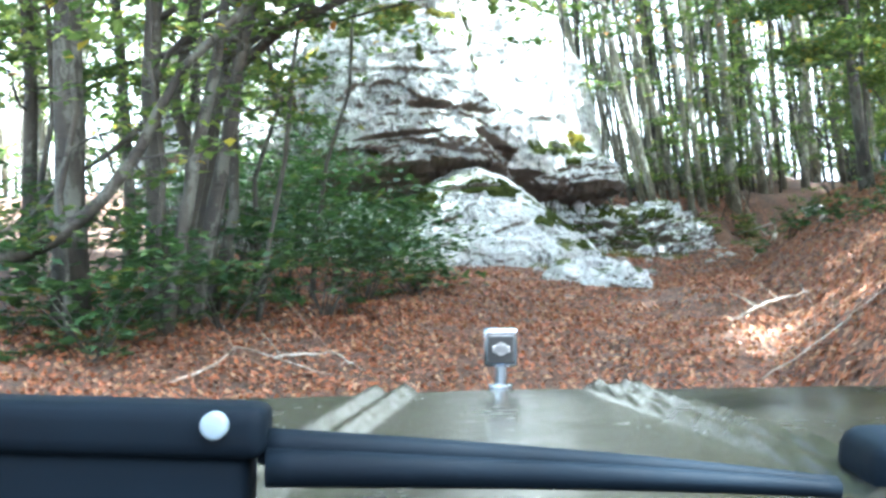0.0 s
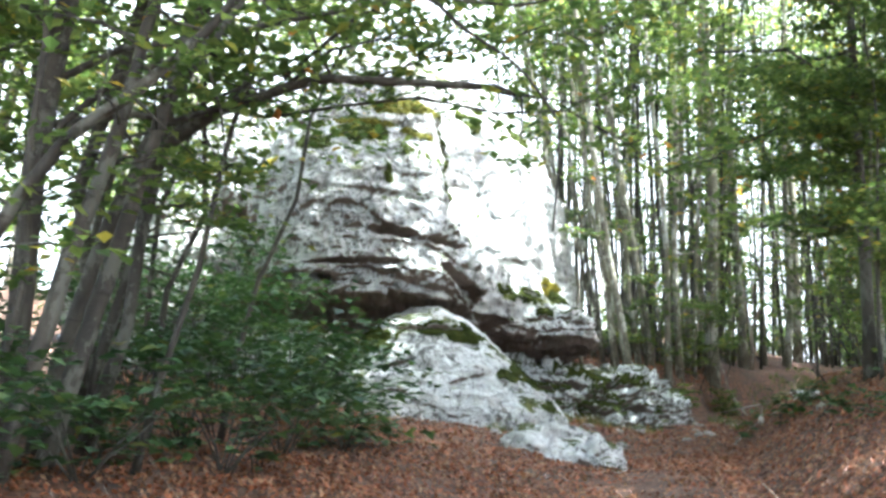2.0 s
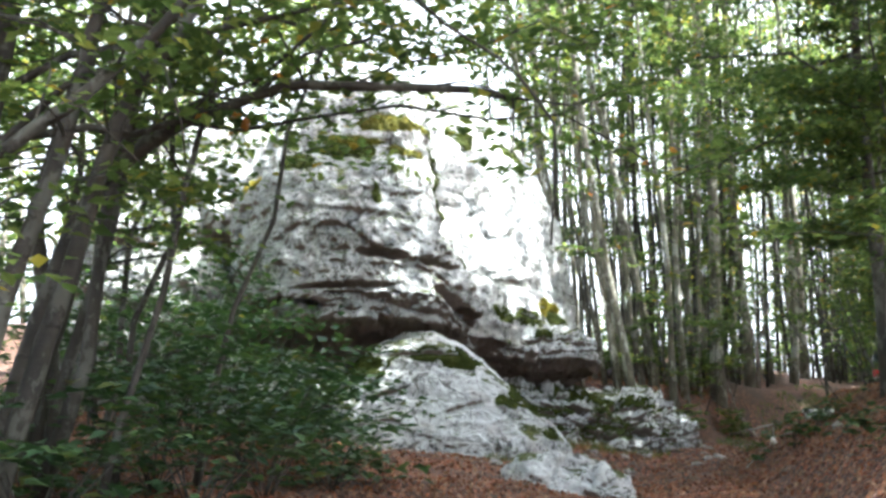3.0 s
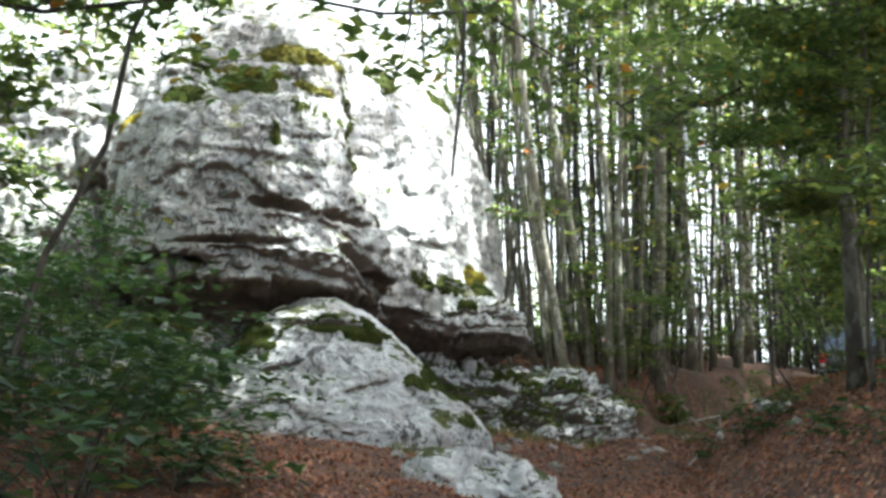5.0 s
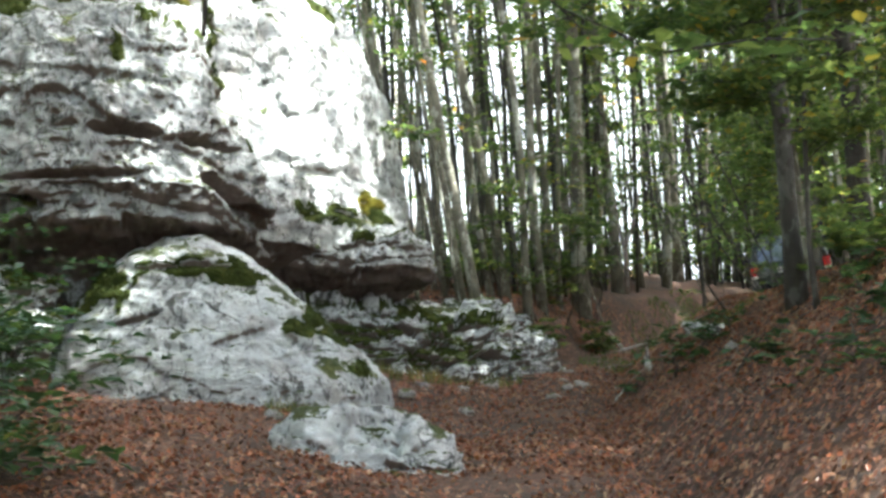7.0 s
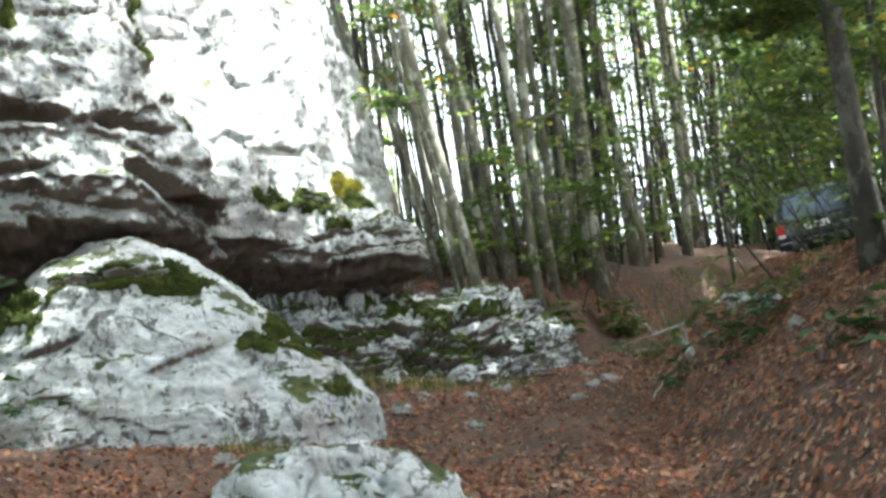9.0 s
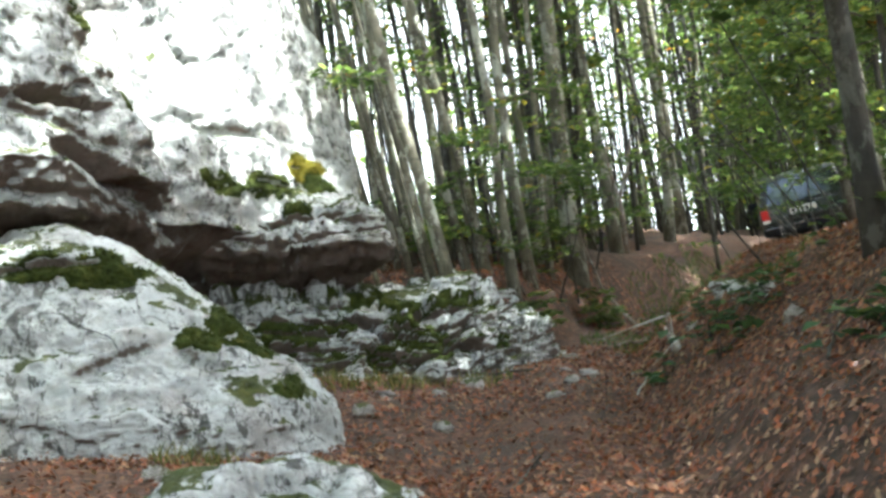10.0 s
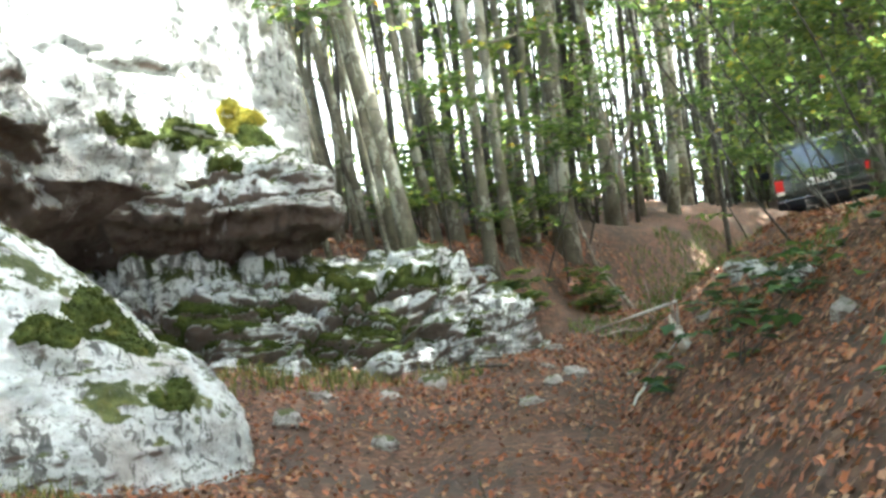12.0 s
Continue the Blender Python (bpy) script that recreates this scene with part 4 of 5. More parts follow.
# far wood, too far and dense to count
wood, green = Mesh(), Mesh()
for n in range(760):
    az, far = rng.uniform(-2.6, 2.6), rng.uniform(44, 85)
    if -0.12 < az < 0.34 and rng.random() < 0.65:
        continue
    x, y = 4 + far * math.sin(az), 4 + far * math.cos(az)
    z, h, lx = ground_z(x, y), rng.uniform(11, 18), rng.normal(0, 0.05)
    r = rng.uniform(0.06, 0.17)
    wood.tube([(x, y, z - 0.3), (x + lx * h * 0.5, y, z + h * 0.5), (x + lx * h, y, z + h)], [r, r * 0.75, r * 0.3], 5)
    for k in range(5):
        q = rng.uniform(0.15, 1)
        green.leaves(spray(rng, (x + lx * h * q + rng.normal(0, 0.9), y + rng.normal(0, 0.9), z + q * h), 1.1, 9, 0.3), 0.34, rng, 0.35)
tagged(piece("far_wood", wood, BARK), "dense stand of distant beech trunks", "woods", kind="stuff")
tagged(piece("far_foliage", green, LEAF, smooth=False), "green leaves of the distant beech wood", "woods", kind="stuff")


# ---- shrubs ----
def shrub(x, y, height, spread, seed, leaves=900, label="low green broad-leaved shrub on leaf litter", stems=9, leaf=None):
    rng = np.random.default_rng(seed)
    head = group_head("shrub", pose(*at_ground(x, y)), label, "shrub", "shrubs beside the track")
    green = Mesh()
    for _ in range(stems):
        az, ln = rng.uniform(0, 2 * math.pi), spread * rng.uniform(0.4, 1.0)
        s = np.linspace(0, 1, 6)
        h = height * rng.uniform(0.5, 1.0)
        pts = np.stack([np.cos(az) * ln * s, np.sin(az) * ln * s, -0.05 + h * (1 - (1 - s) ** 1.7)], 1) + np.cumsum(rng.normal(0, 0.02, (6, 3)), axis=0)
        wood = Mesh()
        wood.tube(pts, 0.009 * (1 - 0.8 * s), 5)
        piece("stem", wood, BARK_DARKENED, head)
        for q in (2, 3, 4, 5, 5):
            green.leaves(spray(rng, pts[q] + rng.normal(0, 0.1, 3), 0.36 * spread, int(leaves / stems / 5 * rng.uniform(0.3, 1.7)) + 1, 0.13), 0.082, rng, 0.25)
    tagged(piece("foliage", green, leaf or LEAF_LOW, head, smooth=False), kind="stuff")


for n, (x, y, h, s) in enumerate([(-2.6, 8.2, 0.8, 0.8), (-1.9, 9.4, 0.9, 0.9), (-1.2, 10.8, 1.0, 0.9), (-0.9, 12.4, 1.2, 1.0), (-1.7, 12.0, 1.5, 1.1), (-2.4, 13.2, 1.8, 1.2), (-1.3, 14.2, 1.4, 1.1), (-0.6, 15.2, 1.0, 0.9),
                                  (-2.0, 15.6, 1.9, 1.2), (-3.2, 14.8, 2.0, 1.2), (-3.4, 10.6, 1.2, 1.0), (-1.2, 16.6, 1.5, 1.0), (-2.6, 17.0, 2.2, 1.2), (-3.9, 17.6, 2.2, 1.2), (-4.2, 12.0, 1.6, 1.2), (-3.8, 8.6, 1.0, 0.9), (-0.4, 13.6, 0.6, 0.7), (-1.9, 17.9, 2.4, 0.9), (-0.9, 17.4, 1.0, 0.6), (-2.3, 18.4, 2.6, 1.0), (-3.0, 18.8, 3.0, 1.2), (-2.7, 16.3, 2.5, 1.2), (-3.7, 16.6, 2.9, 1.2)]):
    shrub(x, y, h * (0.85 if h > 1.9 else 1), s, 500 + n, 500 if h < 1.6 else 300)
for n, (x, y, h, s) in enumerate([(6.1, 25.9, 0.8, 0.6), (6.6, 24.2, 0.5, 0.5), (5.6, 24.6, 0.9, 0.6), (7.9, 18.2, 1.0, 0.7), (6.9, 16.9, 0.5, 0.5), (4.4, 25.2, 0.9, 0.7), (7.6, 28.2, 0.7, 0.7), (4.7, 24.6, 0.8, 0.6), (5.3, 25.7, 0.9, 0.7), (6.3, 26.5, 0.8, 0.7), (5.0, 26.8, 1.0, 0.7), (7.1, 27.5, 0.6, 0.6), (8.9, 29.6, 0.7, 0.7), (5.3, 23.0, 0.4, 0.4)]):
    shrub(x, y, h, s, 540 + n, 330, "small leafy sapling on the bank", 6, LEAF)


rng = np.random.default_rng(77)
for n in range(20):
    y = rng.uniform(13.5, 20)
    x = lerp_table(y, TRAIL) + rng.uniform(0.9, 3.2)
    shrub(x, y, rng.uniform(0.12, 0.28), rng.uniform(0.15, 0.3), 580 + n, 45, "small green seedling among fallen leaves", 3)
for n in range(14):
    y = rng.uniform(6.8, 12)
    shrub(rng.uniform(-3.6, -0.8), y, rng.uniform(0.15, 0.4), rng.uniform(0.2, 0.4), 620 + n, 70, "small green seedling among fallen leaves", 3)


# ---- saplings with bare leaning stems on the bank ----
def sapling(x, y, length, az, up, seed, label="thin bare leaning sapling on the leafy bank", leaves=16, size=0.06):
    rng = np.random.default_rng(seed)
    head = group_head("sapling", pose(*at_ground(x, y)), label, "sapling", "saplings on the bank")
    s = np.linspace(0, 1, 12)
    pts = np.stack([math.cos(radians(az)) * length * s, math.sin(radians(az)) * length * s, -0.05 + up * length * s], 1) + np.cumsum(rng.normal(0, 0.02, (12, 3)), axis=0) * length * 0.4
    m, green = Mesh(), Mesh()
    m.tube(pts, 0.012 * (1 - 0.75 * s), 6)
    piece("stem", m, BARK_DARKENED, head)
    for q in (3, 5, 7, 8, 9, 10, 11):
        a = rng.uniform(0, 2 * math.pi)
        tip = pts[q] + np.array([math.cos(a), math.sin(a), rng.uniform(-0.1, 0.5)]) * rng.uniform(0.3, 0.8)
        tw = Mesh()
        tw.tube([pts[q], (pts[q] + tip) / 2 + [0, 0, 0.04], tip], [0.007, 0.005, 0.002], 5)
        piece("twig", tw, BARK_DARKENED, head)
        green.leaves(spray(rng, tip, 0.3, leaves, 0.2), size, rng, 0.3)
        green.leaves(spray(rng, (pts[q] + tip) / 2, 0.26, leaves // 2, 0.2), size, rng, 0.3)
    tagged(piece("foliage", green, LEAF, head, smooth=False), kind="stuff")


for n, (x, y, ln, az, up) in enumerate([(7.4, 19.8, 2.4, 170, 1.6), (7.1, 20.6, 2.2, 150, 1.8), (8.0, 21.4, 2.6, 175, 1.3), (8.6, 24.4, 1.2, 190, 1.8), (6.9, 18.6, 1.6, 185, 2.0)]):
    sapling(x, y, ln, az, up, 700 + n)
for n, (x, y, ln, az, up) in enumerate([(8.6, 19.4, 1.5, 150, 1.7), (8.9, 20.6, 1.3, 120, 1.6), (9.4, 22.0, 1.4, 200, 1.7), (9.8, 23.6, 1.3, 170, 1.6), (8.0, 17.2, 1.5, 160, 1.8), (10.2, 25.2, 1.4, 210, 1.5), (9.0, 18.2, 1.7, 130, 1.6), (10.4, 22.6, 1.6, 190, 1.8), (8.3, 22.0, 1.3, 140, 1.7), (7.9, 21.0, 1.2, 60, 1.9), (8.9, 23.3, 1.2, 220, 1.7)]):
    sapling(x, y, ln, az, up, 710 + n, "leafy young beech overhanging the bank", 46, 0.07)
for n, (x, y, ln, az, up) in enumerate([(5.4, 23.6, 0.9, 200, 2.2), (6.0, 24.3, 0.8, 330, 2.6), (6.4, 24.8, 0.8, 250, 2.8), (7.0, 25.8, 0.9, 300, 2.4), (4.8, 23.3, 0.7, 240, 3.0), (7.5, 27.2, 0.9, 200, 2.4), (5.7, 25.6, 0.8, 280, 3.2), (8.4, 28.6, 1.0, 230, 2.2)]):
    sapling(x, y, ln, az, up, 730 + n, "slim leafy beech sapling between grey trunks", 34, 0.07)


m = Mesh()
v = np.array(at_ground(8.1, 27.6))
m.tube([v + [0, 0, -0.1], v + [0.02, 0, 0.5], v + [-0.02, 0, 0.95]], [0.06, 0.05, 0.045], 8)
forked = group_head("sapling", Matrix(), "pale forked sapling standing on the crest", "sapling", "saplings on the bank")
piece("stem", m, TWIG, forked)
for dx, h in ((0.32, 1.9), (-0.22, 2.2)):
    m = Mesh()
    m.tube([v + [-0.02, 0, 0.9], v + [dx * 0.5, 0, 1.3], v + [dx, 0.05, h]], [0.04, 0.03, 0.02], 7)
    piece("fork", m, TWIG, forked)


def vine(way, seed):
    rng = np.random.default_rng(seed)
    s, way = np.linspace(0, 1, 16), np.array(way, float)
    pts = np.stack([np.interp(s, np.linspace(0, 1, len(way)), way[:, i]) for i in range(3)], 1) + np.cumsum(rng.normal(0, 0.012, (16, 3)), axis=0)
    m = Mesh()
    m.tube(pts, 0.018 * (1 - 0.6 * s), 6, 0.1, rng)
    head = group_head("vine", Matrix(), "thin dark bare vine hanging from a bough", "vine")
    piece("stem", m, BARK_DARKENED, head)
    for q in (5, 9, 12):
        m = Mesh()
        m.tube([pts[q], pts[q] + [rng.uniform(-0.12, 0.12), 0, -0.12]], [0.006, 0.002], 4)
        piece("twig", m, BARK_DARKENED, head)


vine([(-0.95, 10.4, 4.58), (-0.4, 10.2, 5.05), (0.06, 10.0, 5.2), (0.43, 10.0, 4.89), (0.79, 10.0, 4.63), (1.08, 10.0, 4.28), (1.07, 10.0, 3.92), (1.05, 10.0, 3.44)], 71)


# ---- ground cover ----
def litter(name, count, box, size, mat, seed, label, lift=0.01, tilt=0.6, test=None):
    rng = np.random.default_rng(seed)
    xs, ys = rng.uniform(box[0], box[1], count), rng.uniform(box[2], box[3], count)
    pts = [(x, y, floor_z(x, y) + rng.uniform(0.0, 0.03) + lift) for x, y in zip(xs, ys) if test is None or test(x, y, rng)]
    slopes = [((ground_z(x + 0.1, y) - ground_z(x - 0.1, y)) / 0.2, (ground_z(x, y + 0.1) - ground_z(x, y - 0.1)) / 0.2) for x, y, _ in pts]
    m = Mesh()
    m.leaves(pts, size, rng, tilt, 1.5, slopes)
    tagged(piece(name, m, mat, smooth=False), label, "leaf litter", kind="stuff")


def litter_test(x, y, rng):
    patch = 0.5 + 0.9 * fbm(x * 0.6, y * 0.6, 11.0, 3)
    dx = x - lerp_table(y, TRAIL)
    if abs(dx) < 1.3 and y > 17:
        patch -= 0.35
    return rng.random() < patch + (0.6 if dx > 0.6 else 0.3)


litter("leaf_litter", 175000, (-4, 8.5, 4, 26), 0.031, LITTER, 61, "thick carpet of rust-brown fallen leaves", test=litter_test)


def stone(x, y, size, seed, label="small pale limestone on the track", mat=None):
    z = floor_z(x, y)
    boulder("stone", [(z - 0.6 * size, x, y, size * 0.8, size * 0.6, seed * 40), (z + 0.15 * size, x, y, size, size * 0.75, seed * 40), (z + 0.5 * size, x, y, size * 0.8, size * 0.6, seed * 40), (z + 0.7 * size, x, y, size * 0.3, size * 0.25, seed * 40)], label, mat or ROCK_GREY, seed * 3.3, 0.2 * size, (size, 0.1 * size), (0.6 / size, 0.3 * size), 36, 20, 2.6, grain=2 * size)["group"] = "stones on the track"


rng = np.random.default_rng(8)
for n, (x, y, s) in enumerate([(5.2, 20.6, 0.13), (4.9, 20.2, 0.09), (5.05, 20.9, 0.07), (5.6, 20.4, 0.08), (6.2, 18.7, 0.16), (5.9, 17.6, 0.12), (6.4, 19.6, 0.15), (6.7, 20.6, 0.17), (4.6, 19.7, 0.08), (3.7, 20.4, 0.1), (4.1, 20.9, 0.12), (4.9, 22.6, 0.16), (5.1, 23.4, 0.18), (6.1, 20.1, 0.1), (3.2, 20.2, 0.14), (2.9, 19.6, 0.12), (3.5, 19.2, 0.07), (5.4, 22.0, 0.1), (1.4, 16.8, 0.12), (2.9, 16.7, 0.1)]):
    stone(x, y, s, n + 1, mat=ROCK_MOSSY if n in (4, 6, 7, 11, 12) else None)


def stick(pts, r, label, mat=None, name="branch"):
    rng = np.random.default_rng(int(abs(pts[0][0]) * 100))
    p = np.array([(x, y, floor_z(x, y) + h) for x, y, h in pts])
    s = np.linspace(0, 1, 14)
    k = np.linspace(0, 1, len(p))
    q = np.stack([np.interp(s, k, p[:, i]) for i in range(3)], 1) + np.cumsum(rng.normal(0, 0.01, (14, 3)), axis=0)
    m = Mesh()
    m.tube(q, r * (1 - 0.7 * s), 8, 0.06, rng)
    for f in (0.4, 0.65):
        a = np.array([np.interp(f, s, q[:, i]) for i in range(3)])
        m.tube([a, a + rng.normal(0, 0.12, 3) + [0, 0, 0.08], a + rng.normal(0, 0.2, 3) + [0, 0, 0.12]], [r * 0.4, r * 0.3, r * 0.1], 5)
    tagged(piece(name, m, mat or TWIG), label, "branch", "fallen branches")


stick([(5.6, 19.3, 0.04), (5.9, 20.2, 0.06), (6.2, 21.2, 0.1)], 0.05, "bleached fallen branch on the leafy slope")
stick([(7.0, 24.4, 0.02), (6.9, 25.2, 0.25), (6.85, 25.9, 0.5)], 0.03, "thin grey fallen branch leaning on a trunk")
stick([(-1.9, 7.4, 0.03), (-1.5, 7.9, 0.2), (-0.9, 7.8, 0.04)], 0.011, "thin pale arching twig on fallen leaves")
stick([(-1.3, 7.9, 0.15), (-0.9, 8.3, 0.12), (-0.6, 8.2, 0.03)], 0.012, "thin pale arching twig on fallen leaves")
stick([(6.0, 22.5, 0.03), (6.6, 22.9, 0.04), (7.2, 23.4, 0.03)], 0.02, "thin dry stick across the track")
stick([(2.6, 10.8, 0.03), (3.0, 11.2, 0.12), (3.5, 11.3, 0.1)], 0.02, "dry brown branch on the bank")
rng = np.random.default_rng(78)
for n in range(22):
    y = rng.uniform(7, 24)
    x, a, ln = lerp_table(y, TRAIL) + rng.uniform(-2.2, 3.0), rng.uniform(0, math.pi), rng.uniform(0.25, 0.7)
    stick([(x - ln * math.cos(a), y - ln * math.sin(a), 0.02), (x, y, 0.04), (x + ln * math.cos(a), y + ln * math.sin(a), 0.03)], rng.uniform(0.006, 0.014), "thin dry twig lying on fallen leaves", BARK_DARKENED if n % 3 else TWIG, "twig")


def grass(name, spots, blades, height, mat, seed, label):
    """Blades round a few spots (x, y, radius)."""
    rng = np.random.default_rng(seed)
    m = Mesh()
    for x, y, r in spots:
        for _ in range(int(blades * r * r)):
            a, d = rng.uniform(0, 2 * math.pi), r * math.sqrt(rng.random())
            px, py = x + d * math.cos(a), y + d * math.sin(a)
            z, h, w = floor_z(px, py) - 0.01, height * rng.uniform(0.5, 1.3), 0.006
            bx, by = rng.normal(0, 0.45, 2) * h
            yaw = rng.uniform(0, math.pi)
            ux, uy = math.cos(yaw) * w, math.sin(yaw) * w
            m.add([(px - ux, py - uy, z), (px + ux, py + uy, z), (px + bx * 0.4 + ux * 0.7, py + by * 0.4 + uy * 0.7, z + h * 0.6), (px + bx * 0.4 - ux * 0.7, py + by * 0.4 - uy * 0.7, z + h * 0.6), (px + bx, py + by, z + h)], [(0, 1, 2, 3), (3, 2, 4)])
    tagged(piece(name, m, mat, smooth=False), label, "grass", kind="stuff")


grass("grass", [(8.1, 25.6, 0.7), (8.9, 26.6, 0.7), (7.6, 24.9, 0.4), (9.6, 27.4, 0.6), (6.2, 23.0, 0.35), (6.6, 19.2, 0.3), (6.5, 22.2, 0.5), (6.95, 22.6, 0.5), (7.1, 22.0, 0.4)], 1700, 0.09, GRASS_GREEN, 81, "fresh green grass between the wheel tracks")
grass("dry_grass", [(2.6, 20.6, 0.35), (3.1, 20.75, 0.35), (2.2, 20.3, 0.3), (3.6, 20.95, 0.3), (1.6, 17.4, 0.3), (4.3, 21.3, 0.3)], 1300, 0.14, GRASS, 82, "dry straw-coloured grass at the foot of the rock")


def moss_on(rock, spots, seed, label="dark green moss cushions on limestone", mat=None):
    """Cushions swelling from the rock's faces near a few spots (x, y, z, half width, half height)."""
    me = bpy.data.objects[rock].data
    at, way = np.zeros(len(me.vertices) * 3), np.zeros(len(me.vertices) * 3)
    me.vertices.foreach_get("co", at)
    me.vertices.foreach_get("normal", way)
    at, way = at.reshape(-1, 3), way.reshape(-1, 3)
    ragged, swell = layered(at * 3.1 + seed, 4), np.full(len(at), -1.0)
    for x, y, z, w, h in spots:
        d = ((at[:, 0] - x) / w) ** 2 + ((at[:, 1] - y) / (w * 1.6)) ** 2 + ((at[:, 2] - z) / h) ** 2
        swell = np.maximum(swell, 0.75 - 0.6 * d + 1.25 * ragged)
    swell = np.where(way[:, 2] > -0.3, swell, -1.0)
    faces = [tuple(f.vertices) for f in me.polygons]
    kept = [f for f in faces if max(swell[i] for i in f) > 0.0]
    if not kept:
        return
    used = np.unique(np.concatenate([np.array(f) for f in kept]))
    back = {int(i): n for n, i in enumerate(used)}
    lift = 0.022 * np.sqrt(np.clip(swell[used], 0, 1)) * (1 + 0.35 * layered(at[used] * 6, 2)) - 0.012 * (swell[used] <= 0)
    tips = at[used] + way[used] * lift[:, None]
    m = Mesh()
    m.add(tips, [tuple(back[i] for i in f) for f in kept])
    rng = np.random.default_rng(seed)
    pick = np.where(swell[used] > 0.1)[0]
    pick = rng.choice(pick, min(len(pick) * 3, 9000)) if len(pick) else pick
    m.leaves(tips[pick] + rng.normal(0, 0.012, (len(pick), 3)), 0.016, rng, 0.9, 1.4)
    tagged(piece("moss", m, mat or MOSS), label, "moss", kind="stuff")


moss_on("front_boulder", [(0.5, 18.2, 3.74, 0.6, 0.08), (1.05, 18.35, 3.66, 0.3, 0.07), (-0.35, 18.3, 3.6, 0.4, 0.22), (1.87, 18.7, 3.33, 0.18, 0.14), (2.05, 18.6, 3.1, 0.16, 0.1), (1.67, 18.05, 3.12, 0.14, 0.08), (2.2, 18.3, 2.75, 0.14, 0.1)], 91)
moss_on("cliff_boulder", [(-0.55, 18.74, 6.66, 0.42, 0.13), (0.3, 18.7, 6.45, 0.3, 0.1), (-1.2, 18.8, 6.46, 0.3, 0.1), (0.8, 20.0, 7.3, 0.25, 0.16), (-0.2, 18.3, 6.1, 0.1, 0.2)], 92)
# moss strip added to give the cleft its dark line
moss_on("cliff_boulder", [(0.72, 19.9, 6.75, 0.12, 0.3), (0.9, 19.8, 6.1, 0.12, 0.28), (1.12, 19.8, 5.6, 0.12, 0.2)], 100, "dark moss strip added along a rock cleft")
moss_on("cliff_boulder", [(-1.95, 19.3, 6.2, 0.2, 0.14), (-0.8, 18.75, 6.6, 0.2, 0.06)], 97, "yellow moss cushion on limestone", MOSS_GOLD)
moss_on("cliff_boulder", [(-0.1, 19.3, 7.3, 0.45, 0.12), (-0.6, 18.9, 6.85, 0.4, 0.07), (0.35, 19.0, 6.8, 0.3, 0.06)], 101, "olive yellow moss along a rock ledge", MOSS_OLIVE)
moss_on("flank_boulder", [(1.13, 20.97, 7.6, 0.2, 0.14), (1.9, 22.3, 7.72, 0.3, 0.15), (2.0, 20.82, 4.72, 0.25, 0.12), (2.3, 21.45, 4.78, 0.25, 0.12), (2.05, 20.98, 4.3, 0.16, 0.09), (2.85, 22.3, 4.9, 0.2, 0.2)], 98)
moss_on("flank_boulder", [(2.6, 22.0, 4.98, 0.28, 0.1), (2.75, 22.25, 5.12, 0.2, 0.08)], 99, "yellow moss cushion on limestone", MOSS_GOLD)
moss_on("gully_rock", [(2.3, 22.0, 4.7, 0.3, 0.14), (2.74, 22.1, 4.9, 0.3, 0.12), (3.23, 22.5, 4.6, 0.22, 0.2), (2.52, 21.68, 4.52, 0.22, 0.08)], 93, "yellow-green moss on a limestone shoulder")
moss_on("ledge_rock", [(3.3, 21.9, 3.62, 0.4, 0.12), (3.6, 21.75, 3.47, 0.4, 0.12), (4.1, 21.9, 3.5, 0.3, 0.1), (3.2, 21.5, 3.35, 0.3, 0.1), (3.9, 21.55, 3.1, 0.35, 0.13), (2.2, 21.5, 3.2, 0.4, 0.2), (3.4, 21.45, 2.95, 0.3, 0.12), (2.75, 21.3, 3.0, 0.25, 0.12)], 94)
moss_on("ledge_rock.001", [(4.4, 22.1, 3.4, 0.35, 0.18), (4.6, 21.9, 3.0, 0.25, 0.12)], 95)
moss_on("side_boulder", [(-1.4, 18.6, 3.75, 0.7, 0.25)], 96)


# ---- dark green off-road car, climbing between the trees ----
CAR = pose(12.9, 30.5, floor_z(12.9, 30.5) + 0.06, 8, -7, -27)
car = group_head("suv", CAR, "dark green boxy off-road car with roof rails on the wooded slope", "car")


def car_shell(outline, half_low, half_top, z_low, z_top, bevel):
    """A body prism across x: outline of (y, z), narrowing with height."""
    bm = panel_bm(outline, 2.0, "x", -1.0)
    for v in bm.verts:
        k = min(max((v.co.z - z_low) / (z_top - z_low), 0), 1)
        v.co.x *= half_low + (half_top - half_low) * k
    bmesh.ops.bevel(bm, geom=bm.edges[:], offset=bevel, segments=3, affect="EDGES", profile=0.55)
    return bm


part("body", car_shell([(0.05, 0.50), (0.02, 0.75), (0.06, 1.02), (3.0, 1.04), (4.1, 0.96), (4.15, 0.62), (4.05, 0.48)], 0.88, 0.86, 0.5, 1.0, 0.035), PAINT_GREEN, car, smooth=True)
part("cabin", car_shell([(0.09, 1.02), (0.30, 1.60), (0.55, 1.66), (2.1, 1.66), (2.75, 1.03)], 0.85, 0.67, 1.02, 1.66, 0.05), PAINT_GREEN, car, smooth=True)
bm = panel_bm([(-0.70, 1.08), (0.70, 1.08), (0.58, 1.52), (-0.58, 1.52)], 0.02, "y", 0.0, 0.004)
for v in bm.verts:
    v.co.y += 0.095 + (v.co.z - 1.02) * 0.362 - 0.022
part("rear_window", bm, GLASS_DARK, car, "tinted rear window")
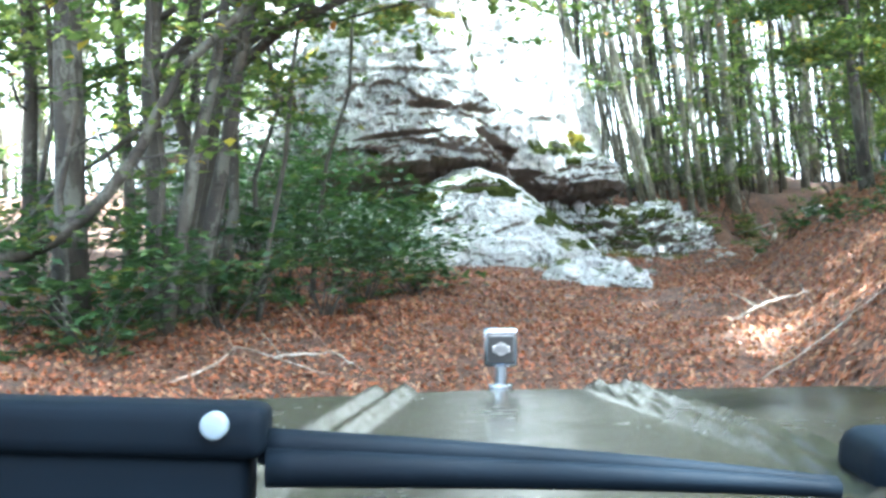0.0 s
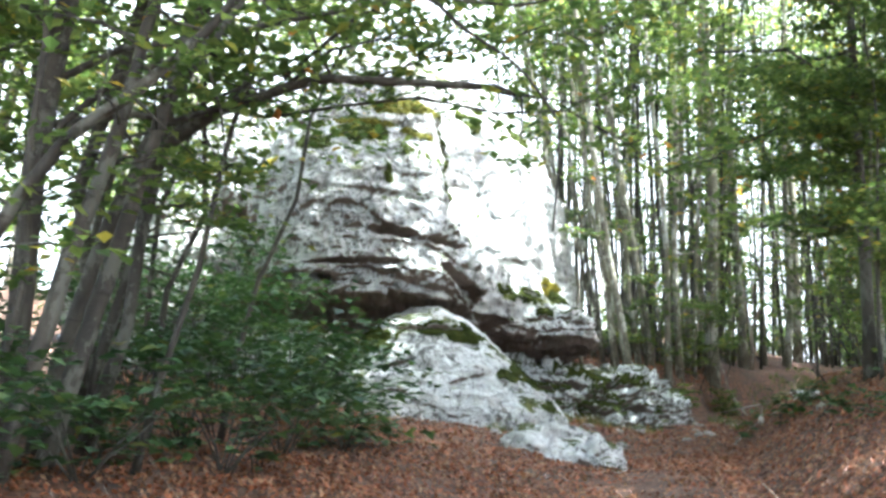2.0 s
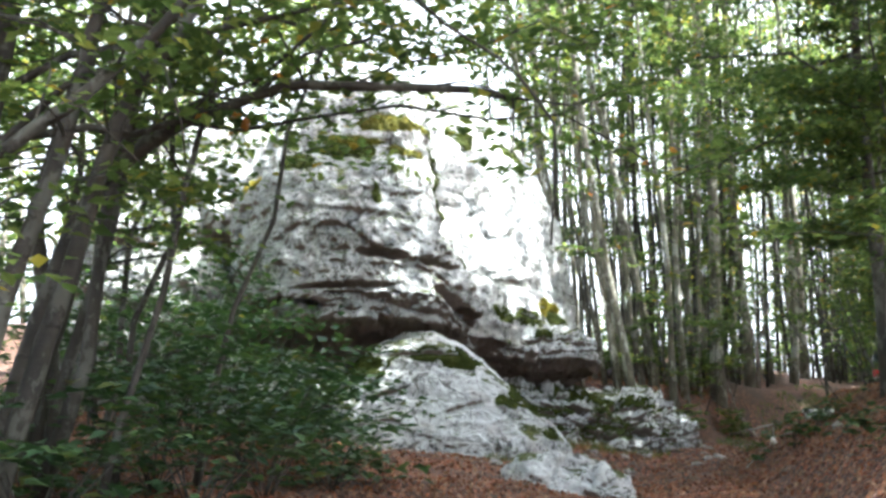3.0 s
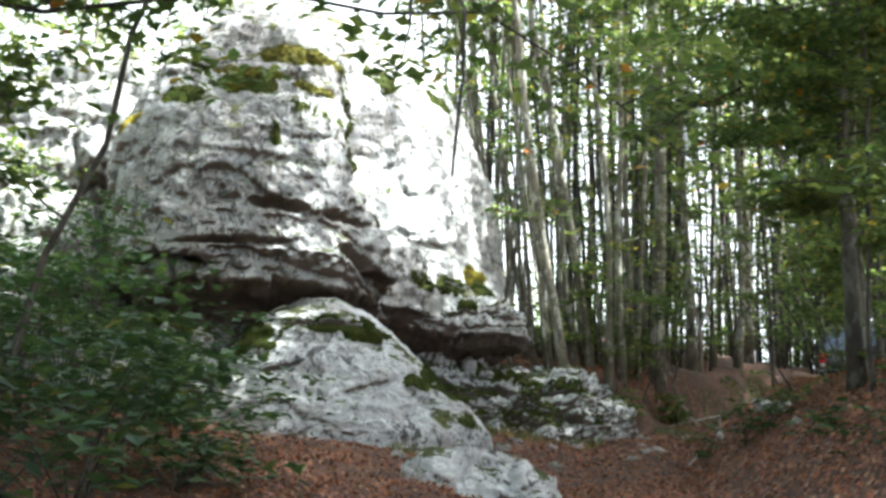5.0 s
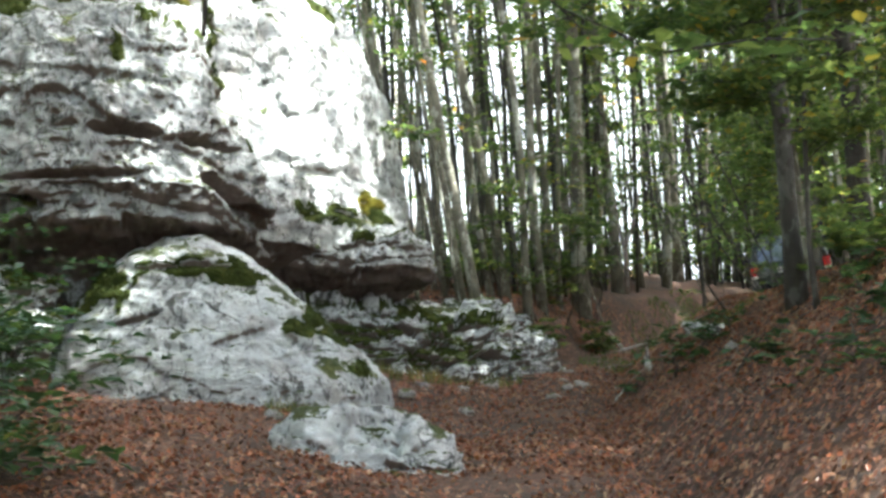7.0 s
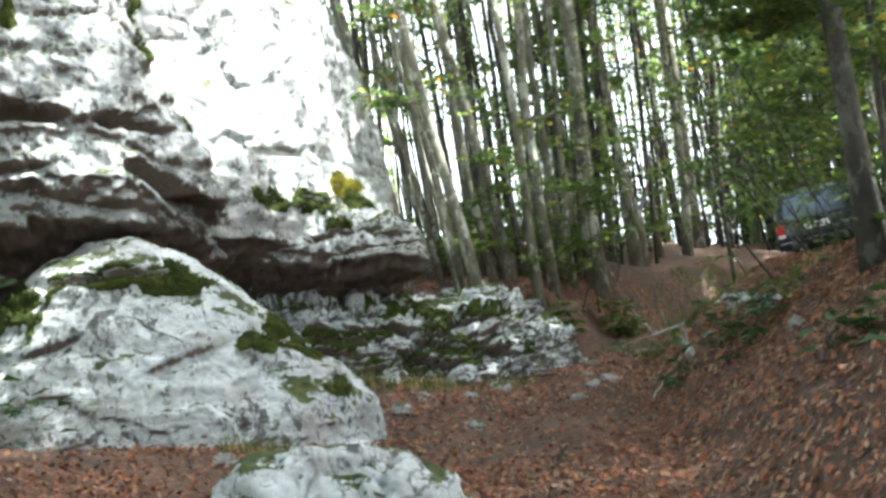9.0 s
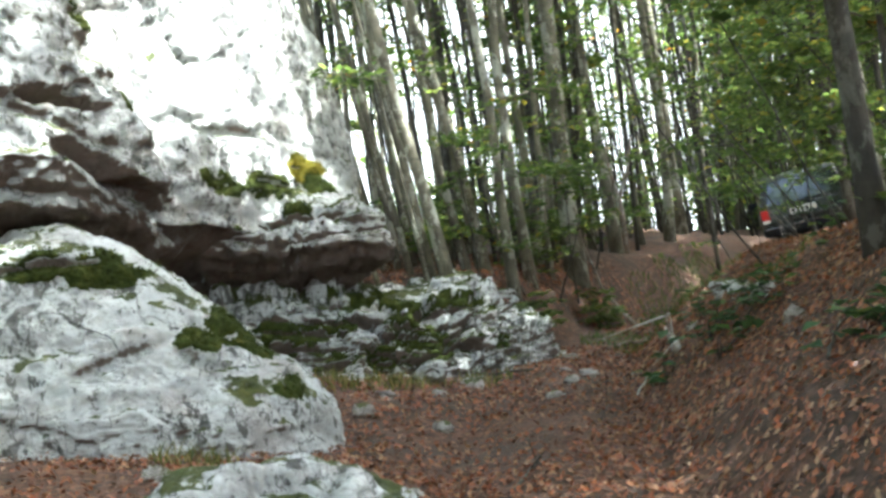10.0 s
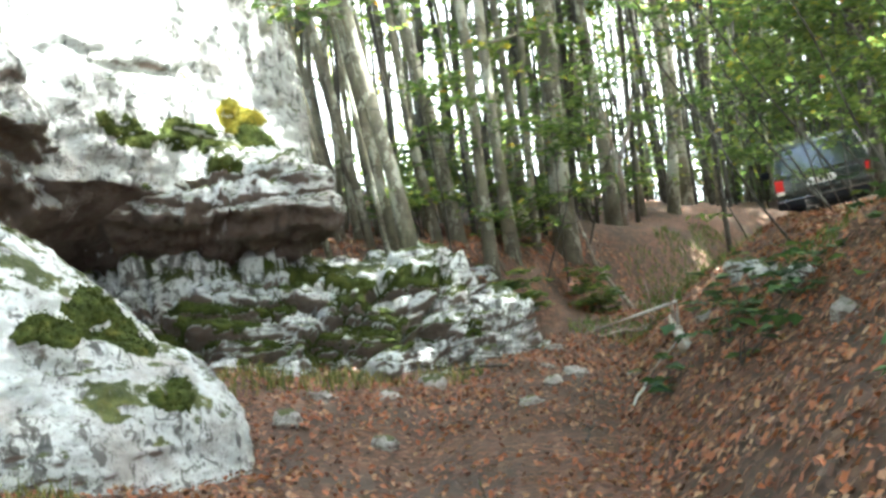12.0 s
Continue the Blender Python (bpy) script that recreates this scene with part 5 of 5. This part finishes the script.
for s in (-1, 1):
    for a, b in ((0.45, 1.2), (1.3, 2.0)):
        bm = panel_bm([(a, 1.10), (b + (0.25 if b > 1.9 else 0), 1.10), (b, 1.52), (a + 0.05, 1.52)], 0.02, "x", 0.0, 0.004)
        for v in bm.verts:
            v.co.x += s * (0.852 - (v.co.z - 1.02) * 0.281)
        part("side_window", bm, GLASS_DARK, car)
    lamp = part("tail_lamp", box_bm((0.14, 0.06, 0.24), (s * 0.77, 0.035, 0.90), 0.015), RED_LENS, car, "red tail lamp")
    part("reversing_lens", box_bm((0.14, 0.02, 0.06), (s * 0.77, -0.005, 0.80), 0.004), PLATE, lamp, "clear reversing lens")
    rail = part("roof_rail", box_bm((0.035, 1.7, 0.03), (s * 0.60, 1.25, 1.735), 0.01), BLACK_TRIM, car)
    for y in (0.45, 1.25, 2.05):
        part("rail_foot", box_bm((0.04, 0.08, 0.07), (s * 0.60, y, 1.69), 0.008), BLACK_TRIM, rail)
    part("mirror", box_bm((0.18, 0.09, 0.14), (s * 0.98, 2.45, 1.12), 0.03), BLACK_TRIM, car)
    for y in (0.80, 3.38):
        wheel = part("wheel", disc_bm(0.37, 0.24, (s * 0.74, y, 0.37), bevel=0.05), RUBBER, car, "muddy black tyre", True)
        part("rim", disc_bm(0.21, 0.03, (s * 0.865, y, 0.37), bevel=0.008), STEEL, wheel, "grey steel rim")
        part("wheel_arch", disc_bm(0.46, 0.06, (s * 0.845, y, 0.47)), BLACK_TRIM, car)
bumper = part("rear_bumper", box_bm((1.72, 0.16, 0.17), (0, 0.0, 0.585), 0.03), BLACK_TRIM, car, "black rear bumper", True)
part("bumper_strip", box_bm((1.66, 0.02, 0.03), (0, -0.085, 0.655), 0.006), CHROME, bumper, "bright metal strip")
plate = part("number_plate", box_bm((0.50, 0.016, 0.12), (-0.05, 0.0, 0.90), 0.004), PLATE, car, "white number plate with unreadable marks")
for n, w in enumerate((0.05, 0.035, 0.05, 0.045, 0.03)):
    part("plate_mark", box_bm((w, 0.006, 0.07), (-0.235 + 0.085 * n, -0.011, 0.90), 0), INK, plate)
part("underbody", box_bm((1.3, 3.6, 0.22), (0, 2.05, 0.46), 0.03), BLACK_TRIM, car)
part("tailgate_handle", box_bm((0.22, 0.03, 0.05), (0, 0.0, 1.0), 0.01), BLACK_TRIM, car)
part("snorkel", box_bm((0.07, 0.09, 0.95), (0.86, 2.72, 1.36), 0.02, (-24, 0, 0)), BLACK_TRIM, car, "black air intake pipe")

# ---- bonnet of the own car at the start of the track ----
OWN_CAR = Matrix(((0.99848, 0.01551, 0.05286, -0.231), (-0.01131, 0.99683, -0.07874, -0.177), (-0.05391, 0.07803, 0.99549, 1.358), (0, 0, 0, 1)))
own_car = group_head("own_car", OWN_CAR, "khaki bonnet of an off-road car with chrome ornament and wiper", "car")
bm = bmesh.new()
nx, ny = 150, 40
grid = []
for j in range(ny + 1):
    for i in range(nx + 1):
        u, y = -1 + 2 * i / nx, 0.78 + 1.30 * j / ny
        x = 0.098 + u * (0.92 - 0.05 * j / ny)
        off = abs(x - 0.098)
        z = -0.205 - 0.030 * (y - 0.78) - 0.03 * abs(u) ** 9 + 0.006 * math.exp(-((off / (0.20 + 0.06 * (1.9 - y))) ** 2)) + 0.022 * (x - 0.098)
        for c in (0.165, 0.215):
            z += 0.018 * math.exp(-(((off - c - 0.10 * (1.95 - y)) / 0.012) ** 2))
        if y > 1.95:
            z -= 1.6 * (y - 1.95) ** 2
        grid.append(bm.verts.new((x, y, z)))
for j in range(ny):
    for i in range(nx):
        k = j * (nx + 1) + i
        bm.faces.new((grid[k], grid[k + 1], grid[k + nx + 2], grid[k + nx + 1]))
got = bmesh.ops.extrude_face_region(bm, geom=bm.faces[:])
bmesh.ops.translate(bm, vec=(0, 0, -0.03), verts=[g for g in got["geom"] if isinstance(g, bmesh.types.BMVert)])
bmesh.ops.recalc_face_normals(bm, faces=bm.faces)
part("bonnet", bm, PAINT_HOOD, own_car, "dusty khaki bonnet with two pressed ridges", True)
part("grille", box_bm((1.30, 0.10, 0.42), (0.098, 2.02, -0.50), 0.03), BLACK_TRIM, own_car)
part("bumper", box_bm((1.66, 0.16, 0.16), (0.098, 2.16, -0.86), 0.03), BLACK_TRIM, own_car)
part("chassis", box_bm((0.9, 2.2, 0.22), (0.098, 1.0, -0.92), 0.03), BLACK_TRIM, own_car)
part("engine_bay", box_bm((1.36, 1.16, 0.55), (0.098, 1.40, -0.58), 0.04), BLACK_TRIM, own_car)
for s in (-1, 1):
    part("fender", box_bm((0.24, 1.2, 0.34), (0.098 + s * 0.74, 1.40, -0.47), 0.06), PAINT_HOOD, own_car)
    wheel = part("wheel", disc_bm(0.38, 0.24, (0.098 + s * 0.76, 1.45, -0.98), bevel=0.05), RUBBER, own_car, "muddy black tyre", True)
    part("rim", disc_bm(0.21, 0.03, (0.098 + s * 0.885, 1.45, -0.98), bevel=0.008), STEEL, wheel)
part("cowl", box_bm((1.5, 0.20, 0.10), (0.098, 0.70, -0.275), 0.03), BLACK_TRIM, own_car, "black plastic scuttle", True)
part("firewall", box_bm((1.45, 0.06, 0.6), (0.098, 0.72, -0.6), 0.01), BLACK_TRIM, own_car)
orn = part("hood_ornament", box_bm((0.058, 0.022, 0.066), (0.098, 2.0, -0.167), 0.006, (6, 0, 0)), CHROME, own_car, "square chrome ornament on a stem", True)
part("badge", box_bm((0.044, 0.006, 0.046), (0.098, 1.987, -0.169), 0.002, (6, 0, 0)), INK, orn, "dark badge face")
part("emblem", box_bm((0.030, 0.004, 0.012), (0.098, 1.983, -0.169), 0.002, (6, 0, 0)), STEEL, orn)
part("emblem", disc_bm(0.011, 0.004, (0.098, 1.983, -0.169), (96, 0, 0), 16), STEEL, orn)
part("stem", disc_bm(0.012, 0.05, (0.098, 2.0, -0.222), (0, 0, 0), 16), CHROME, orn)
part("foot", disc_bm(0.022, 0.012, (0.098, 2.0, -0.236), (0, 0, 0), 20, 0.003), CHROME, orn)
wiper = part("wiper_arm", box_bm((0.30, 0.05, 0.036), (-0.268, 0.80, -0.119), 0.012, (0, 1.5, 0), 3), WIPER, own_car, "black wiper arm base", True)
part("rivet", disc_bm(0.0092, 0.012, (-0.150, 0.772, -0.116), (90, 0, 0), 24, 0.003), PAINT_WHITE, wiper, "pale round plastic cap", True)
part("arm_root", box_bm((0.34, 0.05, 0.05), (-0.30, 0.81, -0.158), 0.014, (0, 2, 0), 3), WIPER, wiper, smooth=True)
m = Mesh()
s = np.linspace(0, 1, 24)
m.tube(np.stack([-0.125 + 0.40 * s, 0.80 + 0.02 * s, -0.134 - 0.022 * s - 0.008 * s ** 3], 1), 0.013 * (1 - 0.6 * s), 8)
piece("arm", m, WIPER, wiper)
m = Mesh()
m.tube(np.stack([-0.118 + 0.39 * s, 0.785 + 0.02 * s, -0.146 - 0.013 * s - 0.006 * s ** 3], 1), 0.0135 * (1 - 0.55 * s), 8)
piece("wiper_blade", m, WIPER, wiper, "black rubber blade")
part("washer_cap", box_bm((0.16, 0.12, 0.06), (0.43, 1.0, -0.185), 0.028, (0, 0, 0), 4), WIPER, own_car, smooth=True)
